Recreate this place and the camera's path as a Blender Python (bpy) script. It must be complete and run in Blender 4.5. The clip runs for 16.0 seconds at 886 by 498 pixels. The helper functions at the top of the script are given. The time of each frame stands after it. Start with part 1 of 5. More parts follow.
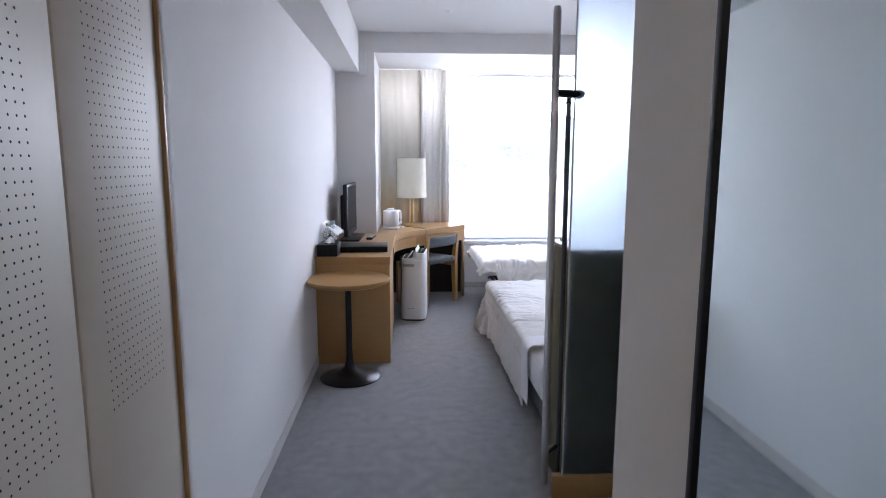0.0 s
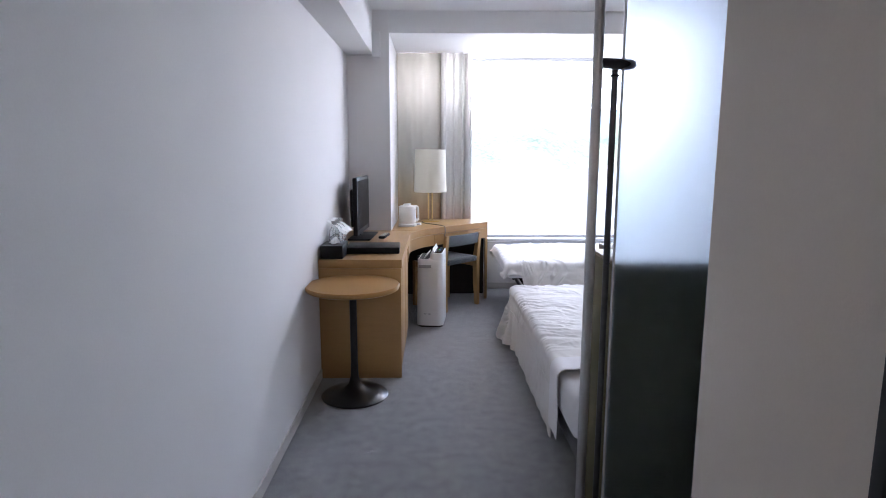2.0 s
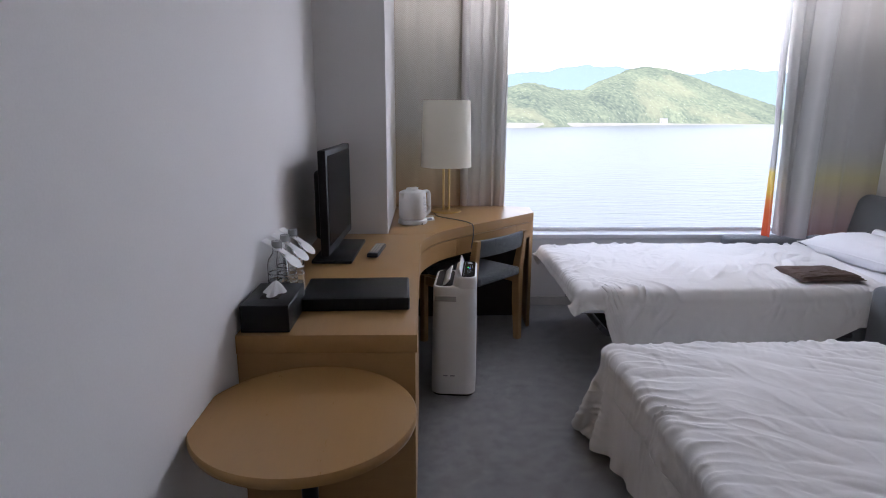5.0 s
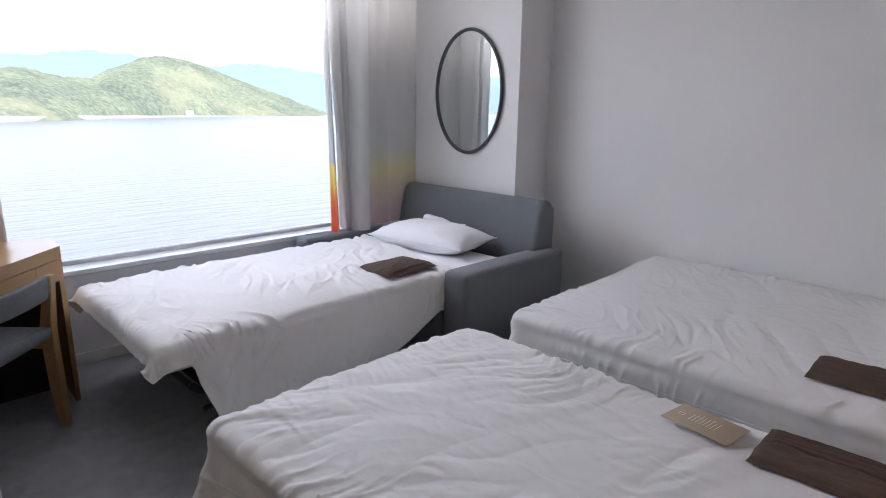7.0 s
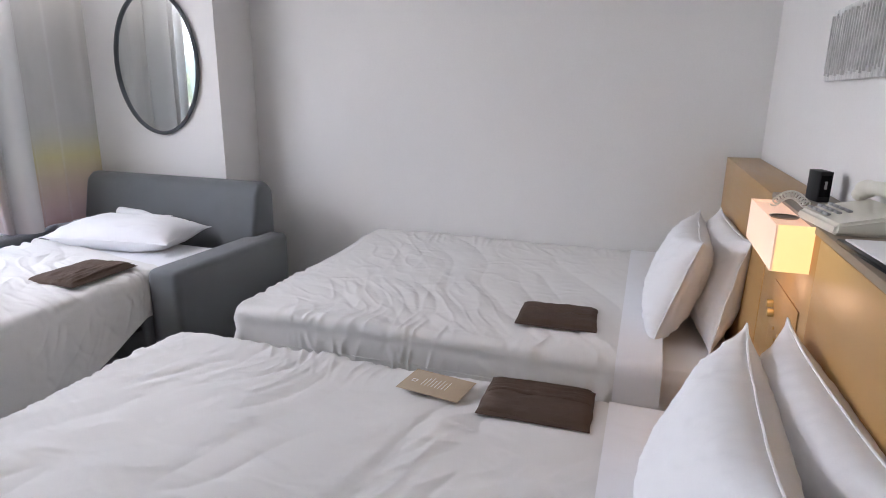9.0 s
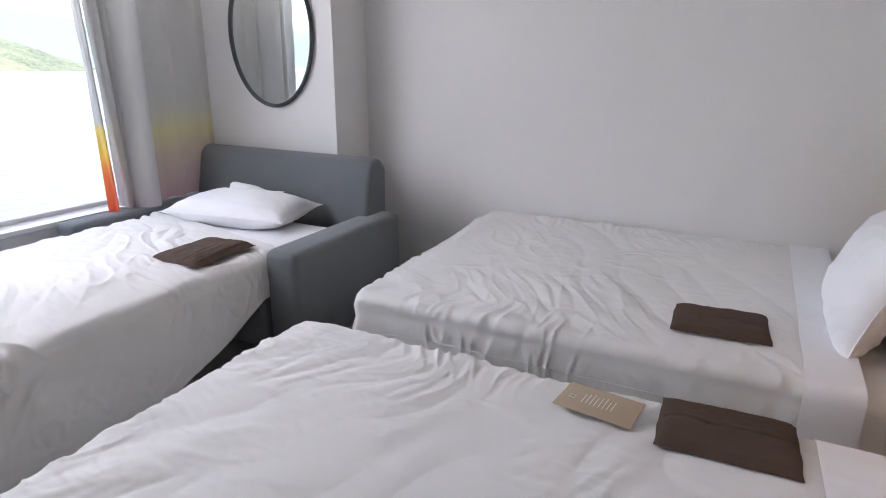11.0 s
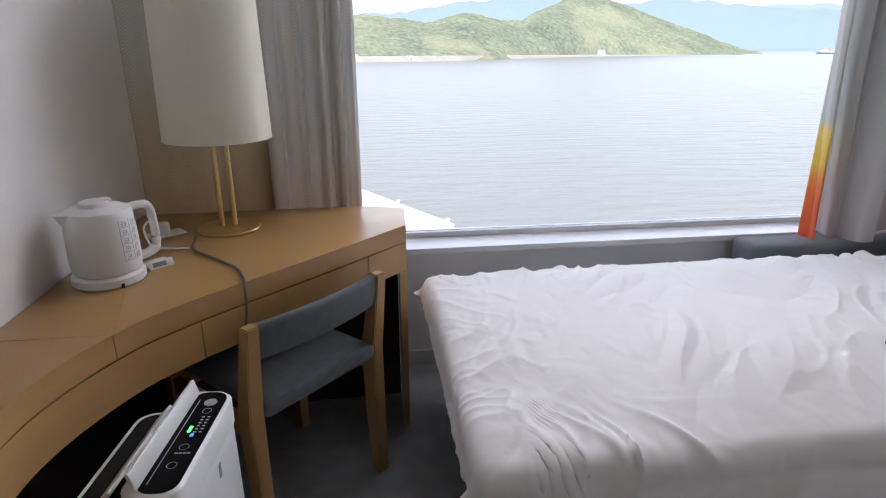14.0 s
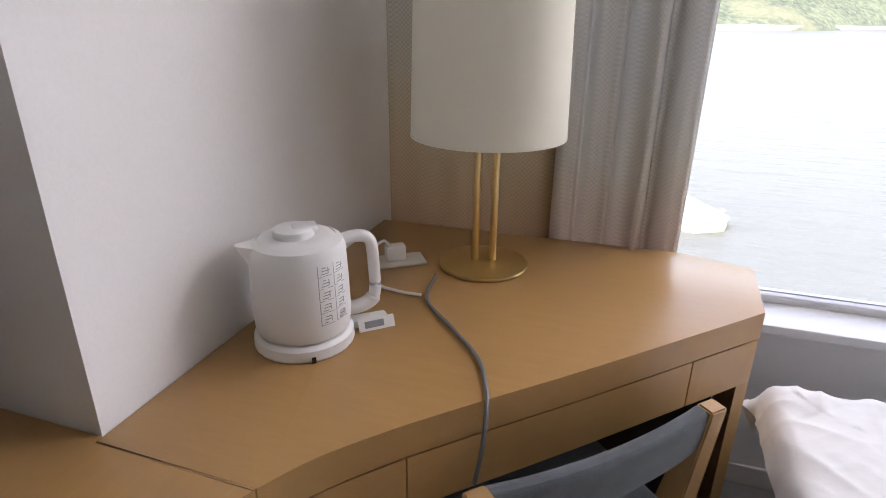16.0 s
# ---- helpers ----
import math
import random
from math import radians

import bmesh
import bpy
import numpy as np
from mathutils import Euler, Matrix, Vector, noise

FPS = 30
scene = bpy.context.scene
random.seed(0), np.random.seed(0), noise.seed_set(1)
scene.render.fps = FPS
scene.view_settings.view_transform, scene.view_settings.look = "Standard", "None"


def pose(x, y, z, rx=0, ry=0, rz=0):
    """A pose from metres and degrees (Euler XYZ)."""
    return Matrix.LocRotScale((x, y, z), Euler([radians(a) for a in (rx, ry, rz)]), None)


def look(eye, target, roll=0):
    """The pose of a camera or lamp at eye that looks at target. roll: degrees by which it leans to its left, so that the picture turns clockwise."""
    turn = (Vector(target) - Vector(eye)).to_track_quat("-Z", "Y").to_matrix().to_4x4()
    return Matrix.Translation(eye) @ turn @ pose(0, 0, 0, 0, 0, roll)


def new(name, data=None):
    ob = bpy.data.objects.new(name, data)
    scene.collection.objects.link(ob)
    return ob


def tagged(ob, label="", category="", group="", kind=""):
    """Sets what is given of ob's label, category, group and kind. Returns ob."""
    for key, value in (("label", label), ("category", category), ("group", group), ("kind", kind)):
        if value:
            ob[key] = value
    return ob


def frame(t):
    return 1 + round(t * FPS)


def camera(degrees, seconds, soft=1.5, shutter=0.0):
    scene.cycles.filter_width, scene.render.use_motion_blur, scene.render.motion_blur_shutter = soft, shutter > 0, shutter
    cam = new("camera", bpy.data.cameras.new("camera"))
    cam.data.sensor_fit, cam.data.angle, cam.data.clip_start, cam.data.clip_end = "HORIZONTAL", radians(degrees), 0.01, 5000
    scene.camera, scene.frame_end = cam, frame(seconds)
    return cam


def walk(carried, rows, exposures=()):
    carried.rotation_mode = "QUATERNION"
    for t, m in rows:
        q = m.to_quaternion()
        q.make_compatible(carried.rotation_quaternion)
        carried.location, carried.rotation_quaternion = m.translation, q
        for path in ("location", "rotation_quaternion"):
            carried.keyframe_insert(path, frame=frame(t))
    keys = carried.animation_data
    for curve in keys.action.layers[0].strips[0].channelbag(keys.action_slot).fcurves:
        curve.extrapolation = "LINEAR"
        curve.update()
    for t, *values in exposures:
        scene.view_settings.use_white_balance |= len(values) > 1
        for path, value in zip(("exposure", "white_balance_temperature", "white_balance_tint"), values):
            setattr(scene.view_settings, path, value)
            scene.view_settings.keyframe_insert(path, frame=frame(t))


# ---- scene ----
cam = camera(73.9, 16.0, soft=1.0)
PATH = [
    (0, (0.61, -0.47, 1.331), (0.725, 1.505, 1.04), 0.1),
    (0.5, (0.633, -0.45, 1.329), (0.715, 1.527, 1.033), 0.0),
    (1, (0.676, -0.405, 1.326), (0.718, 1.573, 1.03), 0.0),
    (1.5, (0.718, -0.282, 1.327), (0.763, 1.693, 1.017), -0.0),
    (2, (0.681, -0.029, 1.322), (0.708, 1.946, 1.006), 0.1),
    (2.5, (0.707, 0.25, 1.307), (0.694, 2.221, 0.969), 0.0),
    (3, (0.699, 0.576, 1.307), (0.676, 2.546, 0.96), 0.2),
    (3.2, (0.674, 0.728, 1.299), (0.638, 2.697, 0.952), 0.1),
    (5.3, (0.503, 1.994, 1.307), (0.625, 3.935, 0.84), 0.5),
    (5.5, (0.509, 2.086, 1.319), (0.714, 4.019, 0.847), 0.6),
    (6, (0.518, 2.292, 1.304), (1.068, 4.156, 0.83), 0.8),
    (6.5, (0.518, 2.418, 1.318), (1.491, 4.1, 0.845), 0.7),
    (7, (0.601, 2.425, 1.312), (1.971, 3.805, 0.847), 0.7),
    (7.5, (0.613, 2.404, 1.317), (2.247, 3.464, 0.864), 0.5),
    (8, (0.585, 2.398, 1.303), (2.376, 3.172, 0.862), 0.3),
    (8.2, (0.616, 2.414, 1.292), (2.441, 3.105, 0.853), 0.5),
    (10.3, (0.79, 2.526, 1.255), (2.59, 3.179, 0.678), 0.4),
    (10.5, (0.791, 2.592, 1.254), (2.574, 3.292, 0.677), 0.6),
    (11, (0.864, 2.753, 1.265), (2.571, 3.602, 0.664), 0.5),
    (11.5, (1.039, 2.92, 1.253), (2.625, 3.964, 0.627), 0.3),
    (12, (1.089, 3.094, 1.252), (2.488, 4.375, 0.618), -0.1),
    (12.5, (1.047, 3.29, 1.259), (2.178, 4.815, 0.628), 0.1),
    (13, (1.035, 3.437, 1.251), (1.852, 5.153, 0.629), -0.0),
    (13.5, (1.068, 3.542, 1.264), (1.586, 5.369, 0.634), 0.0),
    (14, (1.049, 3.601, 1.239), (1.298, 5.474, 0.583), -0.1),
    (14.5, (0.964, 3.722, 1.224), (0.939, 5.6, 0.536), 0.1),
    (15, (0.914, 3.823, 1.214), (0.69, 5.683, 0.514), 0.3),
    (15.5, (0.962, 4.014, 1.221), (0.65, 5.859, 0.514), 0.4),
    (16, (0.909, 4.265, 1.212), (0.33, 6.024, 0.455), 0.6),
]
walk(cam, [(t, look(eye, target, roll)) for t, eye, target, roll in PATH],
     [(0, 3.24, 5650, 18), (1.5, 3.22, 5700, 18), (2.5, 3.02, 5750, 19), (3.2, 2.77, 5800, 19), (5.3, 2.12, 6000, 20), (6.5, 2.15, 6080, 19), (7.0, 2.22, 6120, 18), (7.5, 2.28, 6150, 17), (8.0, 2.57, 6250, 17), (10.5, 2.67, 6280, 17), (11.3, 2.38, 6200, 18), (12.5, 2.02, 6150, 18), (13.5, 1.98, 6350, 18), (14.5, 1.95, 6350, 19), (16, 2.40, 6600, 20)])

# ---- world, sun, exposure ----
world = bpy.data.worlds.new("sky")
scene.world = world
world.use_nodes = True
wn = world.node_tree.nodes
wn.clear()
sky = wn.new("ShaderNodeTexSky")
sky.sky_type = "NISHITA"
sky.sun_disc = False
sky.sun_elevation = radians(52)
sky.sun_rotation = radians(200)
sky.air_density, sky.dust_density, sky.ozone_density = 1.0, 1.0, 1.0
veil = wn.new("ShaderNodeHueSaturation")
veil.inputs["Saturation"].default_value = 0.46
bg = wn.new("ShaderNodeBackground")
bg.inputs["Strength"].default_value = 0.15
wout = wn.new("ShaderNodeOutputWorld")
world.node_tree.links.new(sky.outputs[0], veil.inputs["Color"])
world.node_tree.links.new(veil.outputs[0], bg.inputs["Color"])
world.node_tree.links.new(bg.outputs[0], wout.inputs["Surface"])

sun = new("sun", bpy.data.lights.new("sun", "SUN"))
sun.data.energy, sun.data.angle, sun.data.color = 0.6, radians(12), (1.0, 0.96, 0.9)
sun.matrix_world = look((0, 0, 60), (18, 38, 0))

# strip lamp added in the window top to boost the sky light indoors
sky_fill = new("window_sky_fill", bpy.data.lights.new("window_sky_fill", "AREA"))
sky_fill.data.shape, sky_fill.data.size, sky_fill.data.size_y = "RECTANGLE", 3.10, 0.26
sky_fill.data.energy, sky_fill.data.color = 4.1, (1.0, 0.98, 0.98)
sky_fill.data.spread = radians(162)
sky_fill.matrix_world = look((1.92, 5.91, 2.00), (1.92, 4.0, 1.80))

# warm downlight over the entrance, seen mirrored in the steel handle
hall = new("entrance_light", bpy.data.lights.new("entrance_light", "AREA"))
hall.data.shape, hall.data.size = "DISK", 0.09
hall.data.energy, hall.data.color = 0.28, (1.0, 0.80, 0.62)
hall.matrix_world = look((0.66, -1.05, 2.40), (0.66, -1.0, 0.0))


# ---- materials ----
def mat(name, base, rough=0.6, metal=0.0, var=0.08, scale=6.0, fine=60.0, bump=0.0, bscale=None,
        second=None, stretch=(1, 1, 1), spec=0.5, alpha=None, trans=0.0, emit=None, estr=0.0, sheen=0.0, coord="Object", rvar=0.1):
    m = bpy.data.materials.new(name)
    m.use_nodes = True
    nt = m.node_tree
    n, l = nt.nodes, nt.links
    b = n["Principled BSDF"]
    tc = n.new("ShaderNodeTexCoord")
    mp = n.new("ShaderNodeMapping")
    mp.inputs["Scale"].default_value = stretch
    l.new(tc.outputs[coord], mp.inputs["Vector"])
    big = n.new("ShaderNodeTexNoise")
    big.inputs["Scale"].default_value, big.inputs["Detail"].default_value = scale, 4
    sm = n.new("ShaderNodeTexNoise")
    sm.inputs["Scale"].default_value, sm.inputs["Detail"].default_value = fine, 3
    l.new(mp.outputs[0], big.inputs["Vector"])
    l.new(mp.outputs[0], sm.inputs["Vector"])
    mixn = n.new("ShaderNodeMix")
    mixn.data_type = "FLOAT"
    mixn.inputs[0].default_value = 0.45
    l.new(big.outputs[0], mixn.inputs[2])
    l.new(sm.outputs[0], mixn.inputs[3])
    ramp = n.new("ShaderNodeValToRGB")
    e = ramp.color_ramp.elements
    lo = second if second else tuple(c * (1 - var) for c in base)
    hi = base if second else tuple(min(1, c * (1 + var)) for c in base)
    e[0].position, e[1].position = 0.32, 0.68
    e[0].color, e[1].color = (*lo, 1), (*hi, 1)
    l.new(mixn.outputs[0], ramp.inputs[0])
    l.new(ramp.outputs[0], b.inputs["Base Color"])
    rr = n.new("ShaderNodeMapRange")
    rr.inputs[3].default_value, rr.inputs[4].default_value = max(0.02, rough - rvar), min(1, rough + rvar)
    l.new(mixn.outputs[0], rr.inputs[0])
    l.new(rr.outputs[0], b.inputs["Roughness"])
    b.inputs["Metallic"].default_value = metal
    b.inputs["Specular IOR Level"].default_value = spec
    b.inputs["Transmission Weight"].default_value = trans
    b.inputs["Sheen Weight"].default_value = sheen
    if emit:
        b.inputs["Emission Color"].default_value = (*emit, 1)
        b.inputs["Emission Strength"].default_value = estr
    if bump:
        bn = n.new("ShaderNodeTexNoise")
        bn.inputs["Scale"].default_value, bn.inputs["Detail"].default_value = bscale or fine, 4
        l.new(mp.outputs[0], bn.inputs["Vector"])
        bp = n.new("ShaderNodeBump")
        bp.inputs["Strength"].default_value = bump
        bp.inputs["Distance"].default_value = 0.004
        l.new(bn.outputs[0], bp.inputs["Height"])
        l.new(bp.outputs[0], b.inputs["Normal"])
    return m


def creased(m, scale, dist, strength):
    """Adds fine cloth creases on top of a fabric's weave."""
    n, l = m.node_tree.nodes, m.node_tree.links
    b = n["Principled BSDF"]
    old = b.inputs["Normal"].links[0].from_node
    tc = n.new("ShaderNodeTexCoord")
    nz = n.new("ShaderNodeTexNoise")
    nz.noise_type = "RIDGED_MULTIFRACTAL"
    nz.inputs["Scale"].default_value, nz.inputs["Detail"].default_value, nz.inputs["Distortion"].default_value = scale, 3.0, 0.9
    mp = n.new("ShaderNodeMapping")
    mp.inputs["Scale"].default_value = (1.0, 0.55, 1.0)
    mp.inputs["Rotation"].default_value = (0, 0, 0.6)
    bp = n.new("ShaderNodeBump")
    bp.inputs["Strength"].default_value, bp.inputs["Distance"].default_value = strength, dist
    l.new(tc.outputs["Object"], mp.inputs["Vector"])
    l.new(mp.outputs[0], nz.inputs["Vector"])
    l.new(nz.outputs[0], bp.inputs["Height"])
    l.new(bp.outputs[0], old.inputs["Normal"])
    return m


WALL = mat("wallpaper", (0.81, 0.797, 0.785), 0.75, var=0.03, scale=1.5, fine=190, bump=0.12, bscale=230)
CEIL = mat("ceiling_paint", (0.80, 0.80, 0.79), 0.85, var=0.01, scale=1.2, fine=120, bump=0.05, bscale=200)
BEIGE = mat("beige_wallpaper", (0.84, 0.765, 0.675), 0.7, var=0.02, scale=1.5, fine=220, bump=0.12, bscale=240)
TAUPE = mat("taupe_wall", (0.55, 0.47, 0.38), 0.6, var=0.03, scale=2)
BASEB = mat("baseboard_vinyl", (0.62, 0.60, 0.57), 0.55, var=0.04)
CARPET = mat("carpet_pile", (0.225, 0.225, 0.23), 0.95, var=0.36, scale=16.0, fine=210, bump=1.0, bscale=330, sheen=0.55)
WOOD = mat("oak_veneer", (0.47, 0.272, 0.100), 0.32, second=(0.425, 0.244, 0.087), scale=9, fine=70, stretch=(6, 0.7, 6), bump=0.06)
WOODX = mat("oak_veneer_across", (0.47, 0.272, 0.100), 0.32, second=(0.425, 0.244, 0.087), scale=9, fine=70, stretch=(0.7, 6, 6), bump=0.06)
WOODZ = mat("oak_veneer_upright", (0.46, 0.275, 0.108), 0.42, second=(0.415, 0.243, 0.093), scale=9, fine=70, stretch=(6, 6, 0.7), bump=0.06)
# near-black for dark parts and for shade painted into recesses and under the desk
DARKIN = mat("dark_parts_and_shade", (0.028, 0.022, 0.018), 0.8, var=0.2)
OLIVE = mat("olive_back_panel", (0.115, 0.098, 0.035), 0.6, var=0.12)
SHELF = mat("taupe_shelf", (0.33, 0.265, 0.20), 0.5, second=(0.29, 0.23, 0.17), scale=10, stretch=(0.7, 6, 6), bump=0.05)
BLACKPL = mat("black_plastic", (0.016, 0.016, 0.017), 0.38, var=0.2, bump=0.05, bscale=300, spec=0.16)
SCREEN = mat("screen_glass", (0.010, 0.010, 0.011), 0.22, var=0.1, rvar=0.02, spec=0.03)
LEATHER = mat("black_leather", (0.011, 0.012, 0.013), 0.34, var=0.2, bump=0.10, bscale=320, spec=0.22)
METALBK = mat("black_enamel", (0.012, 0.012, 0.013), 0.30, var=0.04, rvar=0.02)
STEEL = mat("brushed_steel", (0.66, 0.66, 0.67), 0.38, metal=1.0, var=0.1, stretch=(20, 20, 1))
DARKST = mat("dark_metal", (0.10, 0.10, 0.105), 0.35, metal=0.8, var=0.15)
BRASS = mat("brushed_brass", (0.74, 0.55, 0.25), 0.30, metal=1.0, var=0.03, fine=30, rvar=0.03)
WHITEPL = mat("white_plastic", (0.80, 0.80, 0.785), 0.35, var=0.015)
CAPPL = mat("clear_cap", (0.62, 0.63, 0.64), 0.25, var=0.05, trans=0.6)
IVORY = mat("ivory_plastic", (0.70, 0.67, 0.58), 0.4, var=0.03)
GREYPL = mat("grey_plastic", (0.35, 0.35, 0.35), 0.45, var=0.05)
PANEL = mat("painted_panel", (0.70, 0.63, 0.55), 0.5, var=0.02, scale=2)
HOLE = mat("hole_dark", (0.05, 0.045, 0.04), 0.9)
DUVET = mat("duvet_cotton", (0.775, 0.762, 0.74), 0.9, var=0.02, scale=4, fine=300, bump=0.16, bscale=45, sheen=0.2)
creased(DUVET, 11.0, 0.008, 0.8)
LINEN = mat("white_sheet", (0.87, 0.87, 0.89), 0.9, var=0.015, scale=5, fine=300, bump=0.10, bscale=40, sheen=0.2)
creased(LINEN, 6.0, 0.005, 0.2)
GREYFAB = mat("slate_upholstery", (0.150, 0.160, 0.172), 0.92, var=0.10, scale=8, fine=500, bump=0.5, bscale=700, sheen=0.3)
CHAIRFAB = mat("grey_tweed", (0.095, 0.108, 0.122), 0.95, var=0.35, scale=30, fine=600, bump=0.7, bscale=600, sheen=0.3)
BROWNFAB = mat("brown_cotton", (0.085, 0.052, 0.036), 0.9, var=0.15, scale=12, fine=400, bump=0.5, bscale=90)
KRAFT = mat("kraft_card", (0.47, 0.37, 0.26), 0.8, var=0.05, fine=200)
PAPER = mat("white_paper", (0.86, 0.86, 0.85), 0.7, var=0.01)
RUBBER = mat("grey_cable", (0.16, 0.16, 0.165), 0.6)
INK = mat("grey_print", (0.30, 0.31, 0.33), 0.7)
SILVERART = mat("silver_relief", (0.66, 0.66, 0.65), 0.45, metal=0.3, var=0.25, scale=30, fine=120, stretch=(1, 1, 0.3), bump=0.9, bscale=60)
SILL = mat("white_sill", (0.85, 0.85, 0.85), 0.25, var=0.01, rvar=0.05)
ALU = mat("anodised_frame", (0.70, 0.70, 0.71), 0.4, metal=0.3, var=0.05)
MIRROR = mat("mirror_silver", (0.90, 0.92, 0.92), 0.03, metal=1.0, var=0.0, rvar=0.0)
TINTMIR = mat("tinted_mirror", (0.80, 0.87, 0.88), 0.04, metal=1.0, var=0.0, rvar=0.0)
TABLEWOOD = mat("round_table_oak", (0.47, 0.265, 0.088), 0.28, second=(0.45, 0.251, 0.083), scale=9, fine=70, stretch=(6, 0.7, 6), bump=0.02, rvar=0.02)
SHADE = mat("linen_shade", (0.80, 0.775, 0.655), 0.9, var=0.02, fine=400, bump=0.1, bscale=500)
PAPERLAMP = mat("glowing_shade", (0.85, 0.68, 0.55), 0.7, var=0.02, emit=(1.0, 0.58, 0.36), estr=0.085)
LAMPSIDE = mat("lit_acrylic", (0.85, 0.70, 0.40), 0.6, var=0.02, emit=(1.0, 0.66, 0.25), estr=0.17)
GLOWBULB = mat("downlight_glow", (0.9, 0.85, 0.75), 0.6, emit=(1.0, 0.86, 0.68), estr=0.7)
GREENLED = mat("green_led", (0.1, 0.8, 0.2), 0.5, emit=(0.06, 1.0, 0.12), estr=0.6)
BLUELED = mat("blue_led", (0.1, 0.3, 0.9), 0.5, emit=(0.05, 0.12, 1.0), estr=0.6)
HULL = mat("boat_white", (0.75, 0.74, 0.68), 0.5, var=0.05)
BOATCAN = mat("boat_awning", (0.62, 0.58, 0.36), 0.6, var=0.05)


def glass(name, rough, tint, ior=1.45):
    m = bpy.data.materials.new(name)
    m.use_nodes = True
    b = m.node_tree.nodes["Principled BSDF"]
    b.inputs["Base Color"].default_value = (*tint, 1)
    b.inputs["Roughness"].default_value = rough
    b.inputs["Transmission Weight"].default_value = 1.0
    b.inputs["IOR"].default_value = ior
    return m


FROST = glass("frosted_glass", 0.62, (0.74, 0.82, 0.91), 1.2)
etched = FROST.node_tree.nodes.new("ShaderNodeBsdfTranslucent")
etched.inputs["Color"].default_value = (0.80, 0.88, 0.97, 1)
both = FROST.node_tree.nodes.new("ShaderNodeMixShader")
both.inputs[0].default_value = 0.36
FROST.node_tree.links.new(FROST.node_tree.nodes["Principled BSDF"].outputs[0], both.inputs[1])
FROST.node_tree.links.new(etched.outputs[0], both.inputs[2])
FROST.node_tree.links.new(both.outputs[0], FROST.node_tree.nodes["Material Output"].inputs["Surface"])
CLEAR = glass("clear_glass", 0.0, (0.98, 0.99, 0.99))
PANE = glass("window_glass", 0.0, (0.99, 1.0, 1.0), 1.05)


def curtain_cloth(name, top, zs, cols, sheer, knit=0.0):
    m = mat(name, top, 0.95, var=0.05, scale=5, fine=300, bump=0.3, bscale=500, sheen=0.2)
    nt = m.node_tree
    n, l = nt.nodes, nt.links
    b = n["Principled BSDF"]
    tc = n.new("ShaderNodeTexCoord")
    sp = n.new("ShaderNodeSeparateXYZ")
    l.new(tc.outputs["Object"], sp.inputs[0])
    mr = n.new("ShaderNodeMapRange")
    mr.inputs[1].default_value, mr.inputs[2].default_value = zs
    l.new(sp.outputs[2], mr.inputs[0])
    rp = n.new("ShaderNodeValToRGB")
    while len(rp.color_ramp.elements) < len(cols):
        rp.color_ramp.elements.new(0.5)
    for el, (p, c) in zip(rp.color_ramp.elements, cols):
        el.position, el.color = p, (*c, 1)
    l.new(mr.outputs[0], rp.inputs[0])
    l.new(rp.outputs[0], b.inputs["Base Color"])
    ck = n.new("ShaderNodeTexChecker")
    ck.inputs["Scale"].default_value = 190
    ck.inputs["Color1"].default_value, ck.inputs["Color2"].default_value = (1, 1, 1, 1), (0.76, 0.74, 0.72, 1)
    l.new(tc.outputs["Object"], ck.inputs["Vector"])
    weave = n.new("ShaderNodeMix")
    weave.data_type, weave.blend_type = "RGBA", "MULTIPLY"
    weave.inputs[0].default_value = knit
    l.new(rp.outputs[0], weave.inputs[6])
    l.new(ck.outputs["Color"], weave.inputs[7])
    l.new(weave.outputs[2], b.inputs["Base Color"])
    tr = n.new("ShaderNodeBsdfTranslucent")
    l.new(weave.outputs[2], tr.inputs["Color"])
    mx = n.new("ShaderNodeMixShader")
    mx.inputs[0].default_value = sheer
    l.new(b.outputs[0], mx.inputs[1])
    l.new(tr.outputs[0], mx.inputs[2])
    l.new(mx.outputs[0], n["Material Output"].inputs["Surface"])
    return m


CURT_R = curtain_cloth("ombre_drape", (0.5, 0.5, 0.49), (0.3, 1.1),
                       [(0.0, (0.40, 0.20, 0.18)), (0.36, (0.44, 0.31, 0.29)), (0.58, (0.47, 0.37, 0.28)), (0.74, (0.52, 0.46, 0.25)), (0.88, (0.46, 0.435, 0.36)), (1.0, (0.445, 0.425, 0.39))], 0.12)
CURT_RF = curtain_cloth("ombre_drape_pale", (0.55, 0.55, 0.55), (0.3, 1.1),
                        [(0.0, (0.48, 0.40, 0.38)), (0.35, (0.50, 0.46, 0.44)), (0.7, (0.51, 0.495, 0.46)), (1.0, (0.51, 0.50, 0.475))], 0.24)
CURT_RB = curtain_cloth("ombre_drape_edge", (0.6, 0.6, 0.6), (0.45, 1.1),
                        [(0.0, (0.80, 0.10, 0.05)), (0.35, (0.85, 0.20, 0.06)), (0.46, (0.88, 0.34, 0.08)), (0.54, (0.90, 0.60, 0.10)), (0.74, (0.88, 0.70, 0.20)), (0.80, (0.62, 0.62, 0.60))], 0.28)
CURT_L = curtain_cloth("ombre_mesh_drape", (0.5, 0.49, 0.47), (0.55, 1.25),
                       [(0.0, (0.38, 0.20, 0.13)), (0.30, (0.40, 0.26, 0.14)), (0.62, (0.41, 0.33, 0.21)), (1.0, (0.42, 0.395, 0.335))], 0.16, 0.7)
CURT_LF = curtain_cloth("ombre_drape_folds", (0.6, 0.6, 0.58), (0.45, 1.1),
                        [(0.0, (0.52, 0.30, 0.23)), (0.35, (0.54, 0.40, 0.31)), (0.66, (0.53, 0.48, 0.40)), (1.0, (0.52, 0.50, 0.46))], 0.24, 0.45)


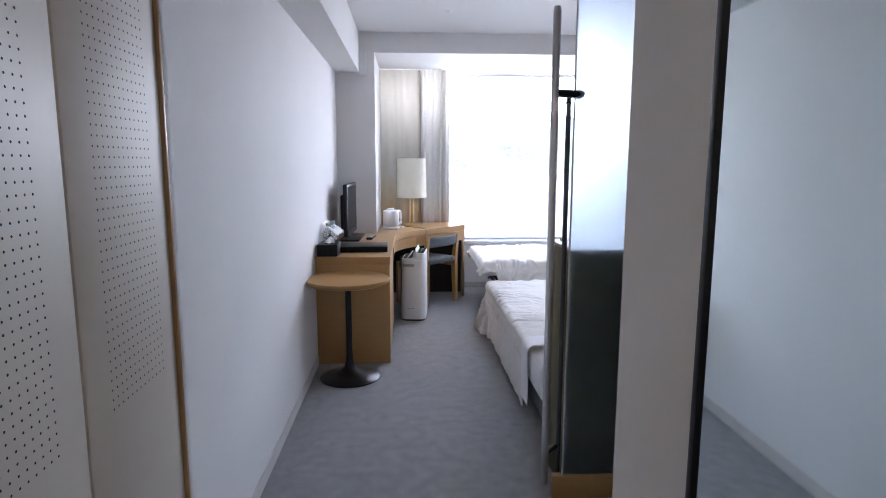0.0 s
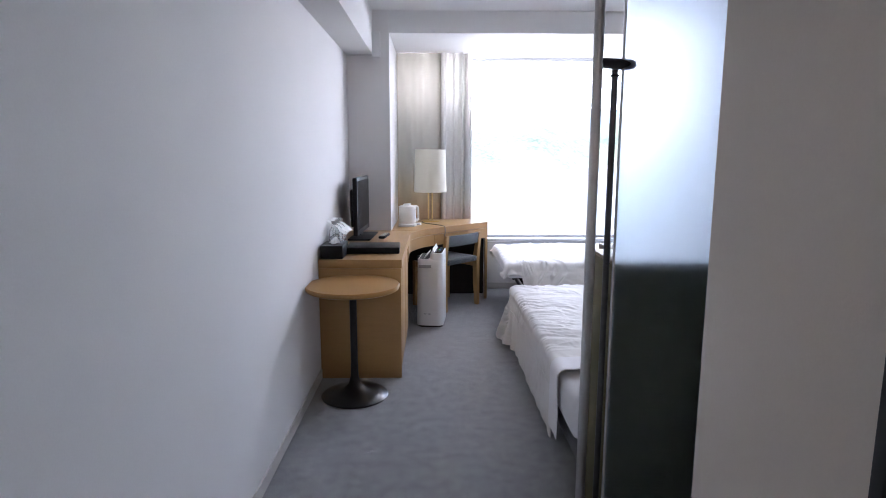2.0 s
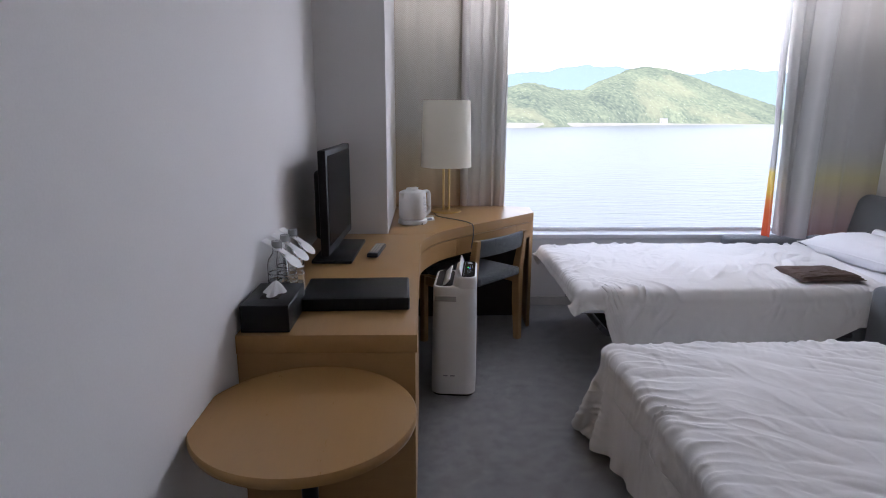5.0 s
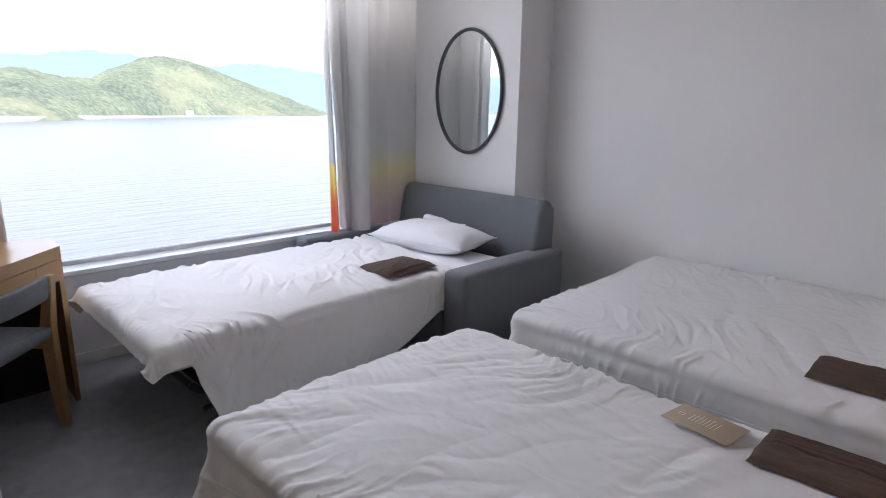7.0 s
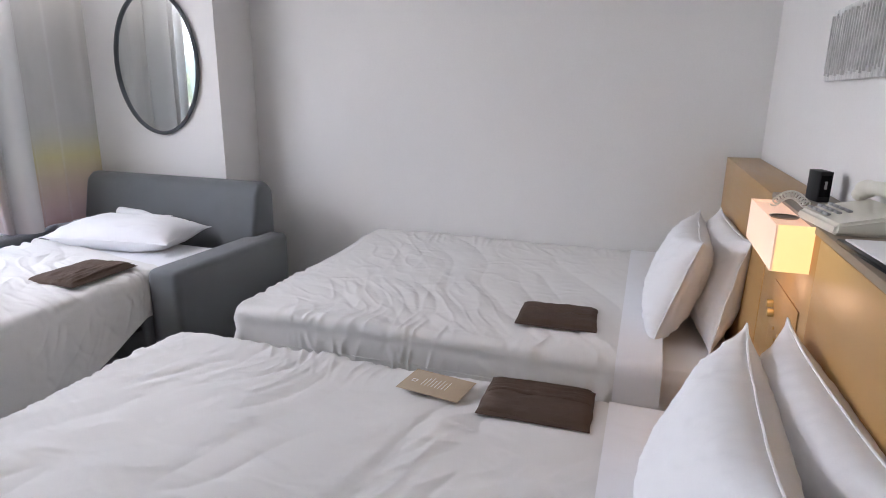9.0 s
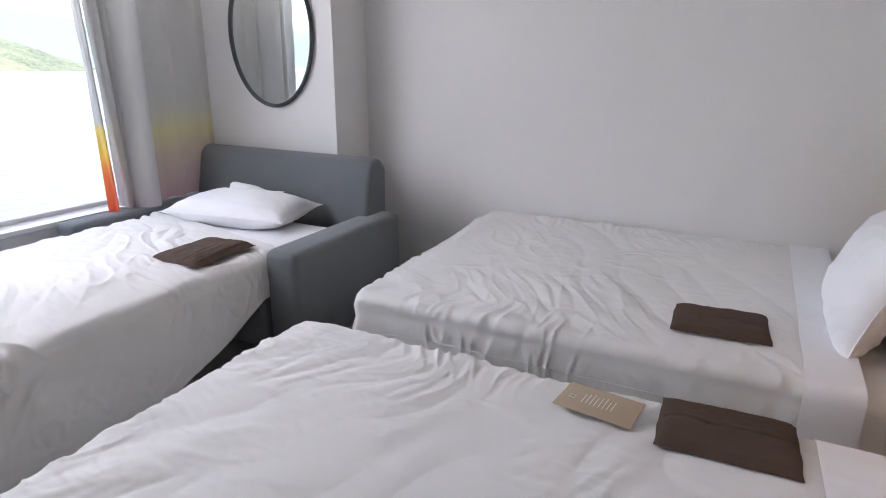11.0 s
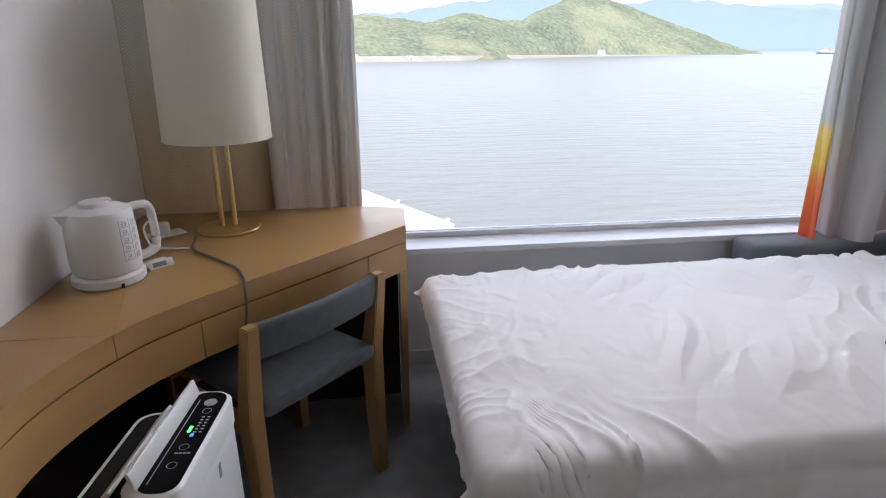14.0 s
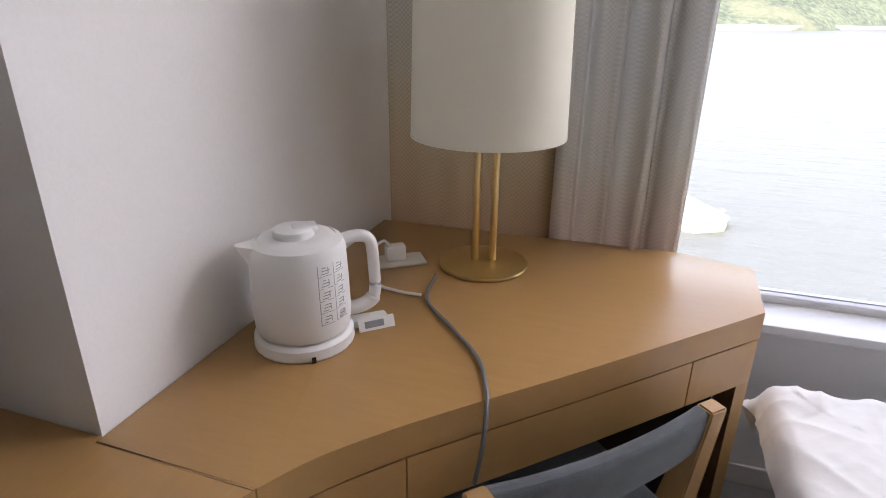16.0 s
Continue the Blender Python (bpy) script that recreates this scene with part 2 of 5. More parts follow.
# ---- mesh helpers ----
def thing(name, x=0, y=0, z=0, rz=0, label="", category="", group="", kind=""):
    ob = new(name)
    ob.empty_display_size = 0.05
    ob.matrix_world = pose(x, y, z, 0, 0, rz)
    return tagged(ob, label, category, group, kind)


def part(name, bm, material, parent=None, label="", smooth=True, kind="", angle=35):
    bmesh.ops.recalc_face_normals(bm, faces=bm.faces)
    me = bpy.data.meshes.new(name)
    bm.to_mesh(me)
    bm.free()
    me.materials.append(material)
    if smooth:
        me.polygons.foreach_set("use_smooth", [True] * len(me.polygons))
        me.set_sharp_from_angle(angle=radians(angle))
    ob = new(name, me)
    if parent:
        ob.parent = parent
    if label or kind:
        tagged(ob, label, kind=kind)
    return ob


def bx(x0, x1, y0, y1, z0, z1, bevel=0.0, seg=2, bm=None):
    own = bm or bmesh.new()
    vs = [own.verts.new((x, y, z)) for x in (x0, x1) for y in (y0, y1) for z in (z0, z1)]
    fs = [own.faces.new([vs[i] for i in q]) for q in ((0, 1, 3, 2), (4, 6, 7, 5), (0, 4, 5, 1), (2, 3, 7, 6), (0, 2, 6, 4), (1, 5, 7, 3))]
    if bevel:
        es = list({e for f in fs for e in f.edges})
        bmesh.ops.bevel(own, geom=es, offset=bevel, segments=seg, affect="EDGES", profile=0.5)
    return own


def prism(pts, z0, z1, bevel=0.0, seg=2):
    bm = bmesh.new()
    lo = [bm.verts.new((x, y, z0)) for x, y in pts]
    hi = [bm.verts.new((x, y, z1)) for x, y in pts]
    n = len(pts)
    bm.faces.new(lo[::-1])
    bm.faces.new(hi)
    for i in range(n):
        bm.faces.new((lo[i], lo[(i + 1) % n], hi[(i + 1) % n], hi[i]))
    if bevel:
        es = [e for e in bm.edges if abs(e.verts[0].co.z - e.verts[1].co.z) < 1e-6]
        bmesh.ops.bevel(bm, geom=es, offset=bevel, segments=seg, affect="EDGES", profile=0.5)
    return bm


def lathe(profile, n=40, bm=None, cx=0, cy=0):
    bm = bm or bmesh.new()
    rings = []
    for r, z in profile:
        if r < 1e-5:
            rings.append([bm.verts.new((cx, cy, z))])
        else:
            rings.append([bm.verts.new((cx + r * math.cos(2 * math.pi * i / n), cy + r * math.sin(2 * math.pi * i / n), z)) for i in range(n)])
    for a, b in zip(rings, rings[1:]):
        for i in range(n):
            j = (i + 1) % n
            if len(a) == 1 and len(b) == 1:
                continue
            if len(a) == 1:
                bm.faces.new((a[0], b[i], b[j]))
            elif len(b) == 1:
                bm.faces.new((a[i], a[j], b[0]))
            else:
                bm.faces.new((a[i], a[j], b[j], b[i]))
    return bm


def tube(pts, r, n=10, bm=None):
    bm = bm or bmesh.new()
    pts = [Vector(p) for p in pts]
    rings = []
    for i, p in enumerate(pts):
        d = (pts[min(i + 1, len(pts) - 1)] - pts[max(i - 1, 0)]).normalized()
        a = d.cross(Vector((0, 0, 1)))
        if a.length < 1e-3:
            a = d.cross(Vector((1, 0, 0)))
        a.normalize()
        b = d.cross(a).normalized()
        rr = r[i] if isinstance(r, (list, tuple)) else r
        rings.append([bm.verts.new(p + rr * (math.cos(2 * math.pi * k / n) * a + math.sin(2 * math.pi * k / n) * b)) for k in range(n)])
    for a, b in zip(rings, rings[1:]):
        for k in range(n):
            bm.faces.new((a[k], a[(k + 1) % n], b[(k + 1) % n], b[k]))
    bm.faces.new(rings[0][::-1])
    bm.faces.new(rings[-1])
    return bm


def spline(pts, n=10):
    out = []
    p = [Vector(q) for q in pts]
    p = [2 * p[0] - p[1]] + p + [2 * p[-1] - p[-2]]
    for i in range(1, len(p) - 2):
        for k in range(n):
            t = k / n
            out.append(0.5 * ((2 * p[i]) + (p[i + 1] - p[i - 1]) * t + (2 * p[i - 1] - 5 * p[i] + 4 * p[i + 1] - p[i + 2]) * t * t
                              + (3 * p[i] - p[i - 1] - 3 * p[i + 1] + p[i + 2]) * t ** 3))
    out.append(p[-2])
    return out


def turned(bm, m):
    bmesh.ops.transform(bm, matrix=m, verts=bm.verts)
    return bm


def sheet(fn, nu, nv, thick=0.0):
    """A grid surface from fn(i, j) with an optional back side."""
    bm = bmesh.new()
    g = [[bm.verts.new(fn(i / nu, j / nv)) for j in range(nv + 1)] for i in range(nu + 1)]
    for i in range(nu):
        for j in range(nv):
            bm.faces.new((g[i][j], g[i + 1][j], g[i + 1][j + 1], g[i][j + 1]))
    if thick:
        bmesh.ops.recalc_face_normals(bm, faces=bm.faces)
        bmesh.ops.solidify(bm, geom=list(bm.faces), thickness=thick)
    return bm


def setting(name, bm, material, label, category, smooth=False):
    return tagged(part(name, bm, material, smooth=smooth), label, category, kind="structure")


# ---- shell of the room ----
H = 2.41
setting("floor", bx(-0.1, 1.23, -2.1, 0.85, -0.12, 0, bm=bx(-0.1, 3.93, 0.85, 5.95, -0.12, 0)), CARPET, "grey low-pile carpet over the whole room", "floor")
setting("ceiling", bx(-0.1, 1.23, -2.1, 0.85, H, H + 0.1, bm=bx(-0.1, 3.93, 0.85, 5.95, H, H + 0.1)), CEIL, "plain white painted ceiling", "ceiling")
setting("wall_left", bx(-0.1, 0, -2.0, 5.95, 0, H), WALL, "white textured wallpaper wall beside the desk", "wall")
setting("wall_entrance", bx(-0.1, 1.23, -2.1, -2.0, 0, H), WALL, "white wall at the entrance end", "wall")
setting("wall_passage", bx(1.13, 1.23, -2.0, 0.916, 0, H), BEIGE, "warm beige wall of the entrance passage", "wall")
setting("wall_bathroom", bx(1.23, 1.75, 0.816, 0.916, 0, H), BEIGE, "warm beige wall returning behind the passage", "wall")
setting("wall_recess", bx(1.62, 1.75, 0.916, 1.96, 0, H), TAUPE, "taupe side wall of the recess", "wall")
setting("wall_jamb", bx(1.515, 1.62, 1.64, 1.74, 0, H), BEIGE, "pale beige painted jamb beside the glass panel", "wall")
setting("wall_headboard", bx(1.75, 3.93, 1.86, 1.96, 0, H), WALL, "white textured wall behind the headboard", "wall")
setting("wall_right", bx(3.83, 3.93, 1.96, 5.95, 0, H), WALL, "white textured wallpaper wall beside the beds", "wall")
setting("pillar_right", bx(3.515, 3.83, 4.726, 5.95, 0, H), WALL, "white square pillar carrying the oval mirror", "pillar")
setting("column_left", bx(0, 0.328, 4.69, 5.95, 0, H), WALL, "white square column between desk and curtain", "column")
setting("wall_window", bx(0.328, 3.515, 5.74, 5.95, 0, 0.47), WALL, "off-white low wall under the window", "wall")
setting("beam_side", bx(0, 0.2, -2.0, 4.69, 2.08, H), CEIL, "white boxed beam along the side wall", "beam")
setting("beam_window", bx(0.2, 3.83, 4.70, 5.95, 2.245, H), CEIL, "white soffit dropped in front of the window", "soffit")
setting("trim_bracket", bx(0.2, 0.262, 4.655, 4.69, 2.055, 2.245, 0.002), CEIL, "small white boxed trim at the beam end", "trim")
setting("window_sill", bx(0.328, 3.515, 5.715, 5.90, 0.478, 0.503, 0.003), SILL, "white window sill, smooth and bright", "window sill")
setting("baseboard_left", bx(0, 0.008, 0.52, 3.34, 0, 0.06, 0.002), BASEB, "pale vinyl baseboard along the wall", "baseboard")
setting("baseboard_window", bx(1.19, 3.515, 5.73, 5.74, 0, 0.06, 0.002), BASEB, "pale vinyl baseboard under the window", "baseboard")
setting("baseboard_right", bx(3.82, 3.83, 1.96, 4.726, 0, 0.06, 0.002), BASEB, "pale vinyl baseboard beside the bed", "baseboard")
setting("baseboard_passage", bx(1.12, 1.13, 0.51, 0.916, 0, 0.06, 0.002), BASEB, "pale vinyl baseboard in the passage", "baseboard")

# window: frame and one large pane
win = thing("window_1", 1.92, 5.87, 0.503, label="wide fixed picture window with slim grey frame", category="window", kind="structure")
for nm, b4 in (("frame_rail", (-1.592, 1.595, -0.02, 0.03, 0.0, 0.022)), ("frame_rail", (-1.592, 1.595, -0.02, 0.03, 1.715, 1.742)),
               ("frame_stile", (-1.592, -1.56, -0.02, 0.03, 0.022, 1.715)), ("frame_stile", (1.56, 1.595, -0.02, 0.03, 0.022, 1.715))):
    part(nm, bx(*b4, 0.003), ALU, win)
pane = part("pane", bx(-1.56, 1.56, 0.002, 0.010, 0.022, 1.715), PANE, win, smooth=False)
pane.visible_shadow = False


# ---- outside: sea, hills, far ridges, boat ----
def sea_material():
    m = bpy.data.materials.new("sea_water")
    m.use_nodes = True
    n, l = m.node_tree.nodes, m.node_tree.links
    b = n["Principled BSDF"]
    b.inputs["Base Color"].default_value = (0.205, 0.212, 0.192, 1)
    b.inputs["Roughness"].default_value = 0.32
    b.inputs["IOR"].default_value = 1.13
    tc = n.new("ShaderNodeTexCoord")
    mp = n.new("ShaderNodeMapping")
    mp.inputs["Scale"].default_value = (0.10, 0.34, 1)
    mp.inputs["Rotation"].default_value = (0, 0, 0.35)
    nz = n.new("ShaderNodeTexNoise")
    nz.inputs["Scale"].default_value, nz.inputs["Detail"].default_value = 1.0, 8
    bp = n.new("ShaderNodeBump")
    bp.inputs["Strength"].default_value, bp.inputs["Distance"].default_value = 1.0, 0.75
    l.new(tc.outputs["Object"], mp.inputs["Vector"])
    l.new(mp.outputs[0], nz.inputs["Vector"])
    l.new(nz.outputs[0], bp.inputs["Height"])
    l.new(bp.outputs[0], b.inputs["Normal"])
    return m


SEA = -18.0
setting("water", bx(-4200, 4200, 8, 4400, SEA - 1, SEA), sea_material(), "calm pale grey-green sea with light ripples", "sea")


def hill_material(name, c1, c2, haze, k, scale):
    m = bpy.data.materials.new(name)
    m.use_nodes = True
    n, l = m.node_tree.nodes, m.node_tree.links
    b = n["Principled BSDF"]
    tc = n.new("ShaderNodeTexCoord")
    nz = n.new("ShaderNodeTexNoise")
    nz.inputs["Scale"].default_value, nz.inputs["Detail"].default_value = scale, 6
    nb = n.new("ShaderNodeTexNoise")
    nb.inputs["Scale"].default_value, nb.inputs["Detail"].default_value = scale * 13, 5
    l.new(tc.outputs["Object"], nz.inputs["Vector"])
    l.new(tc.outputs["Object"], nb.inputs["Vector"])
    mx = n.new("ShaderNodeMix")
    mx.data_type = "FLOAT"
    mx.inputs[0].default_value = 0.55
    l.new(nz.outputs[0], mx.inputs[2])
    l.new(nb.outputs[0], mx.inputs[3])
    rp = n.new("ShaderNodeValToRGB")
    rp.color_ramp.elements[0].position, rp.color_ramp.elements[1].position = 0.36, 0.66
    rp.color_ramp.elements[0].color, rp.color_ramp.elements[1].color = (*c1, 1), (*c2, 1)
    l.new(mx.outputs[0], rp.inputs[0])
    l.new(rp.outputs[0], b.inputs["Base Color"])
    b.inputs["Roughness"].default_value = 1.0
    b.inputs["Specular IOR Level"].default_value = 0.0
    # emission paints distance haze onto the land, which is no light source
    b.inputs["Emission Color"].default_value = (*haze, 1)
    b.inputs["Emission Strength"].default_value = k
    return m


def hills(name, material, az, el, shore, back, k_n, step, rough, label):
    """Land as a polar sheet: crest elevations el (degrees) over bearings az, rising behind its shore."""
    aa = np.arange(az[0], az[-1], step)
    ee = np.interp(aa, az, el)
    ss = np.interp(aa, az, shore)
    bm = bmesh.new()
    rows_ = []
    for a, e, s in zip(aa, ee, ss):
        crest = (s + back) * math.tan(radians(e)) + 1.25
        row = []
        for k in range(k_n + 1):
            f = k / k_n
            r = s + back * 1.5 * f
            g = min(1.0, f * 1.5)
            lift = (math.sin(g * math.pi / 2) ** 0.8) if f < 0.667 else max(0.0, 1 - (f - 0.667) * 1.5)
            x, y = r * math.sin(radians(a)), r * math.cos(radians(a))
            nz = noise.fractal(Vector((x, y, 3.0)) * 0.012, 0.9, 2.0, 4) * rough * 2.2 + noise.noise(Vector((x, y, 1.0)) * 0.11) * rough
            z = SEA - 0.5 + (crest - SEA) * lift + (nz * min(1, f * 6) if k else 0)
            row.append(bm.verts.new((x, y, z)))
        rows_.append(row)
    for p, q in zip(rows_, rows_[1:]):
        for k in range(k_n):
            bm.faces.new((p[k], q[k], q[k + 1], p[k + 1]))
    return setting(name, bm, material, label, "hills", smooth=True)


# third colour and the number after it: painted haze glow over hills, ridges and shore
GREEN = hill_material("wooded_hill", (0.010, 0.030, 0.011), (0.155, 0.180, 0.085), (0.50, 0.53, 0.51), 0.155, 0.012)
gl = GREEN.node_tree
glade = gl.nodes.new("ShaderNodeTexNoise")
glade.inputs["Scale"].default_value, glade.inputs["Detail"].default_value = 0.007, 5
span = gl.nodes.new("ShaderNodeMapRange")
span.inputs[1].default_value, span.inputs[2].default_value, span.inputs[4].default_value = 0.57, 0.66, 0.55
tint = gl.nodes.new("ShaderNodeMix")
tint.data_type = "RGBA"
tint.inputs[7].default_value = (0.20, 0.19, 0.09, 1)
pb = gl.nodes["Principled BSDF"]
gl.links.new(gl.nodes["Texture Coordinate"].outputs["Object"], glade.inputs["Vector"])
gl.links.new(glade.outputs[0], span.inputs[0])
gl.links.new(span.outputs[0], tint.inputs[0])
gl.links.new(pb.inputs["Base Color"].links[0].from_socket, tint.inputs[6])
gl.links.new(tint.outputs[2], pb.inputs["Base Color"])
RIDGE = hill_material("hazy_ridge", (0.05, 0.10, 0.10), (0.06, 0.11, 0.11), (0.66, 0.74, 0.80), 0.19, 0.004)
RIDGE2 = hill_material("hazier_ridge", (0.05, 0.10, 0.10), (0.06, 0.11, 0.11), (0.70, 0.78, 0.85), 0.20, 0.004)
SAND = hill_material("shore_sand", (0.24, 0.23, 0.19), (0.32, 0.30, 0.25), (0.5, 0.49, 0.44), 0.09, 0.05)
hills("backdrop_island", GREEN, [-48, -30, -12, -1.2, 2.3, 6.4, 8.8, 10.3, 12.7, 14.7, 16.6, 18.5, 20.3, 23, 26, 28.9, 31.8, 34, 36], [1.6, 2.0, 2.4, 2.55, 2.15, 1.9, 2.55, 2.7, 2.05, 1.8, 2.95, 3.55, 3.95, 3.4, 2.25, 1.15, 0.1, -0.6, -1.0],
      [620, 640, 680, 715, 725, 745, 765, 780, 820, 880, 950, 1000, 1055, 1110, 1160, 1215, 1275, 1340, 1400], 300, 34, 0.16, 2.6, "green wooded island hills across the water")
hills("backdrop_shore", SAND, [-48, 0, 9.5, 15, 20.5, 27, 32, 36, 46], [-0.95, -0.95, -0.93, -0.88, -0.86, -0.84, -0.82, -0.76, -0.62],
      [612, 712, 762, 881, 1050, 1170, 1270, 1390, 1690], 7, 3, 0.4, 0.2, "thin pale sandy shoreline under the hills")
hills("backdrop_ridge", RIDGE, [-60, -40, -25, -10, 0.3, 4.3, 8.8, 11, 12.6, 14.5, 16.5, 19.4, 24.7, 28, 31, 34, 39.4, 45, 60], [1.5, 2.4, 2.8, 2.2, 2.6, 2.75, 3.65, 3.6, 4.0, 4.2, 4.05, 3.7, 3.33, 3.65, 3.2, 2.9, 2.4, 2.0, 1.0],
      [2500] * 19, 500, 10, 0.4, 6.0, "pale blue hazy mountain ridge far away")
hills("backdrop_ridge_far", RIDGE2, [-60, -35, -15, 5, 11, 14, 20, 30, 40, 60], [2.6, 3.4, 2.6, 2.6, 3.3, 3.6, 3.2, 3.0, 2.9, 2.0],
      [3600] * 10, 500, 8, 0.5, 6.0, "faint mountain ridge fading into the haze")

bridge = thing("arch_bridge", -1240, 930, SEA, 125, label="white steel arch bridge far across the bay", category="bridge")
part("deck", bx(-110, 110, -4, 4, 11, 13.5), HULL, bridge)
part("arch", tube([(x, 0, 13 + 22 * (1 - (x / 60) ** 2)) for x in np.linspace(-60, 60, 25)], 1.4, 8), HULL, bridge)
for hx in range(-45, 46, 15):
    part("hanger", bx(hx - 0.4, hx + 0.4, -0.4, 0.4, 13.5, 13 + 22 * (1 - (hx / 60) ** 2)), HULL, bridge)
for hx in (-105, -62, 62, 105):
    part("pier", bx(hx - 2, hx + 2, -3, 3, -2, 11), HULL, bridge)

pontoon = thing("pontoon", 2.1, 72.5, SEA, -61, label="white floating pontoon with pale yellow sides on the water", category="pontoon")
part("hull", prism([(-13, -2.3), (12.2, -2.3), (13, -1.5), (13, 1.5), (12.2, 2.3), (-13, 2.3)], -0.3, 1.0, 0.08), BOATCAN, pontoon, "pale yellow float sides")
part("deck", prism([(-13.1, -2.4), (12.3, -2.4), (13.1, -1.6), (13.1, 1.6), (12.3, 2.4), (-13.1, 2.4)], 1.0, 1.25, 0.05), HULL, pontoon)
for px, py in ((11.8, 1.9), (9.0, -1.9), (2.0, 1.9)):
    part("bollard", lathe([(0, 1.25), (0.16, 1.25), (0.13, 1.3), (0.13, 1.62), (0.24, 1.68), (0.24, 1.78), (0, 1.8)], 16, cx=px, cy=py), HULL, pontoon)

ferry = thing("ferry", 1475 * math.sin(radians(39.2)), 1475 * math.cos(radians(39.2)), SEA, 150, label="small white and red ferry crossing far away", category="ship")
FERRYRED = mat("ferry_red", (0.45, 0.12, 0.08), 0.5)
part("hull", prism([(-15, -4), (10, -4), (16, 0), (10, 4), (-15, 4)], -0.5, 3.2, 0.3), mat("ferry_hull", (0.12, 0.13, 0.16), 0.5), ferry, "dark lower hull")
part("deckhouse", prism([(-13, -3.6), (7, -3.6), (10, 0), (7, 3.6), (-13, 3.6)], 3.2, 6.4, 0.2), HULL, ferry)
part("bridge_house", bx(-2, 6, -2.8, 2.8, 6.4, 9.0, 0.3), HULL, ferry)
part("funnel", bx(-8, -5.5, -1, 1, 6.4, 9.6, 0.3), FERRYRED, ferry, "red funnel")
part("mast", tube([(2, 0, 9), (2, 0, 13)], 0.25, 8), HULL, ferry)


def shore_house(az, r, size, label):
    h = thing("shore_house", r * math.sin(radians(az)), r * math.cos(radians(az)), SEA + 1.0, -az, label=label, category="house", group="houses on the far shore")
    w, d, z = size
    part("wall", bx(-w, w, -d, d, -2, z, 0.1), HULL, h)
    part("roof", turned(prism([(-d * 1.15, z), (d * 1.15, z), (0, z + d * 0.8)], -w * 1.05, w * 1.05), Matrix(((0, 0, 1, 0), (1, 0, 0, 0), (0, 1, 0, 0), (0, 0, 0, 1)))), mat("roof_tile", (0.32, 0.30, 0.28), 0.8), h)
    for k in range(3):
        wx = -w * 0.6 + k * w * 0.6
        part("window", bx(wx - 0.8, wx + 0.8, -d - 0.08, -d + 0.02, z * 0.45, z * 0.8), DARKIN, h)


shore_house(-0.7, 722, (6.5, 4.0, 5.0), "pale house with grey roof on the far shore")
shore_house(4.6, 742, (4.0, 3.0, 3.6), "small pale house with grey roof by the water")
shore_house(21.9, 1090, (6.0, 4.5, 6.0), "pale house with grey roof under the hill")

# ---- entrance passage ----
def perforated_panel(parent, y0, y1, hy0, hy1):
    p = part("door_panel", bx(0.0, 0.022, y0, y1, 0.02, 2.07, 0.002), PANEL, parent)
    bm = bmesh.new()
    ys = np.arange(hy0, hy1, 0.0130)
    zs = np.arange(1.012, 1.96, 0.0130)
    # no real openings: flat dark discs paint the shade inside the holes
    for yy in ys:
        for zz in zs:
            bm.faces.new([bm.verts.new((0.0228, yy + 0.0017 * math.cos(a), zz + 0.0017 * math.sin(a))) for a in np.arange(6) * math.pi / 3])
    part("perforation", bm, HOLE, p, "rows of small round punched holes", smooth=False, kind="stuff")
    return p


closet = thing("closet", 0.0, -1.2, 0.0, label="built-in closet with perforated taupe sliding doors", category="closet")
part("carcass", bx(0.0, 0.195, -0.79, 1.70, 0, 2.08, 0.002), PANEL, closet)
slide = thing("sliding_doors", 0.203, 0, 0)
slide.name = "door_set"
slide.parent = closet
perforated_panel(slide, 1.421, 1.69, 1.481, 1.638)
perforated_panel(slide, 0.70, 1.416, 0.76, 1.358)
perforated_panel(slide, -0.05, 0.695, 0.02, 0.64)
part("edge_strip", bx(0.19, 0.230, 1.692, 1.701, 0, 2.08, 0.002), WOODZ, closet, "thin oak edging strip")
part("end_panel", bx(0.0, 0.230, 1.7015, 1.722, 0, 2.08, 0.002), WALL, closet, "white end panel")

tall_mirror = thing("wall_mirror", 1.128, 0.0, 0.0, label="full-height mirror with slim black frame on passage wall", category="mirror")
part("mirror_glass", bx(-0.008, -0.003, -1.2, 0.490, 0.02, 2.38), TINTMIR, tall_mirror, smooth=False)
part("frame", bx(-0.015, 0.0, 0.490, 0.508, 0.0, 2.40, 0.002), METALBK, tall_mirror)
part("frame", bx(-0.024, 0.0, -1.22, -1.2, 0.0, 2.40, 0.002), METALBK, tall_mirror)

gdoor = thing("glass_screen", 1.22, 1.705, 0.0, label="frosted glass screen door with long tubular handles", category="glass door")
part("glass_panel", bx(0.0, 0.288, -0.005, 0.005, 0.095, H - 0.02), FROST, gdoor, smooth=False)
part("edge_seal", bx(-0.005, 0.0, -0.006, 0.006, 0.095, H - 0.02, 0.001), ALU, gdoor, "slim metal edge profile")
part("edge_seal", bx(0.2885, 0.2935, -0.007, 0.007, 0.03, H - 0.02, 0.002), METALBK, gdoor, "black edge seal")
part("bottom_rail", bx(-0.045, 0.298, -0.022, 0.014, 0.0, 0.095, 0.003), WOODX, gdoor, "oak bottom rail")
part("head_rail", bx(-0.05, 0.3, -0.02, 0.02, H - 0.02, H), DARKST, gdoor)
part("handle", tube([(-0.083, -0.03, z) for z in (0.075, 0.09, 1.86, 1.875)], [0.011, 0.0145, 0.0145, 0.011], 16), STEEL, gdoor, "long steel tube handle")
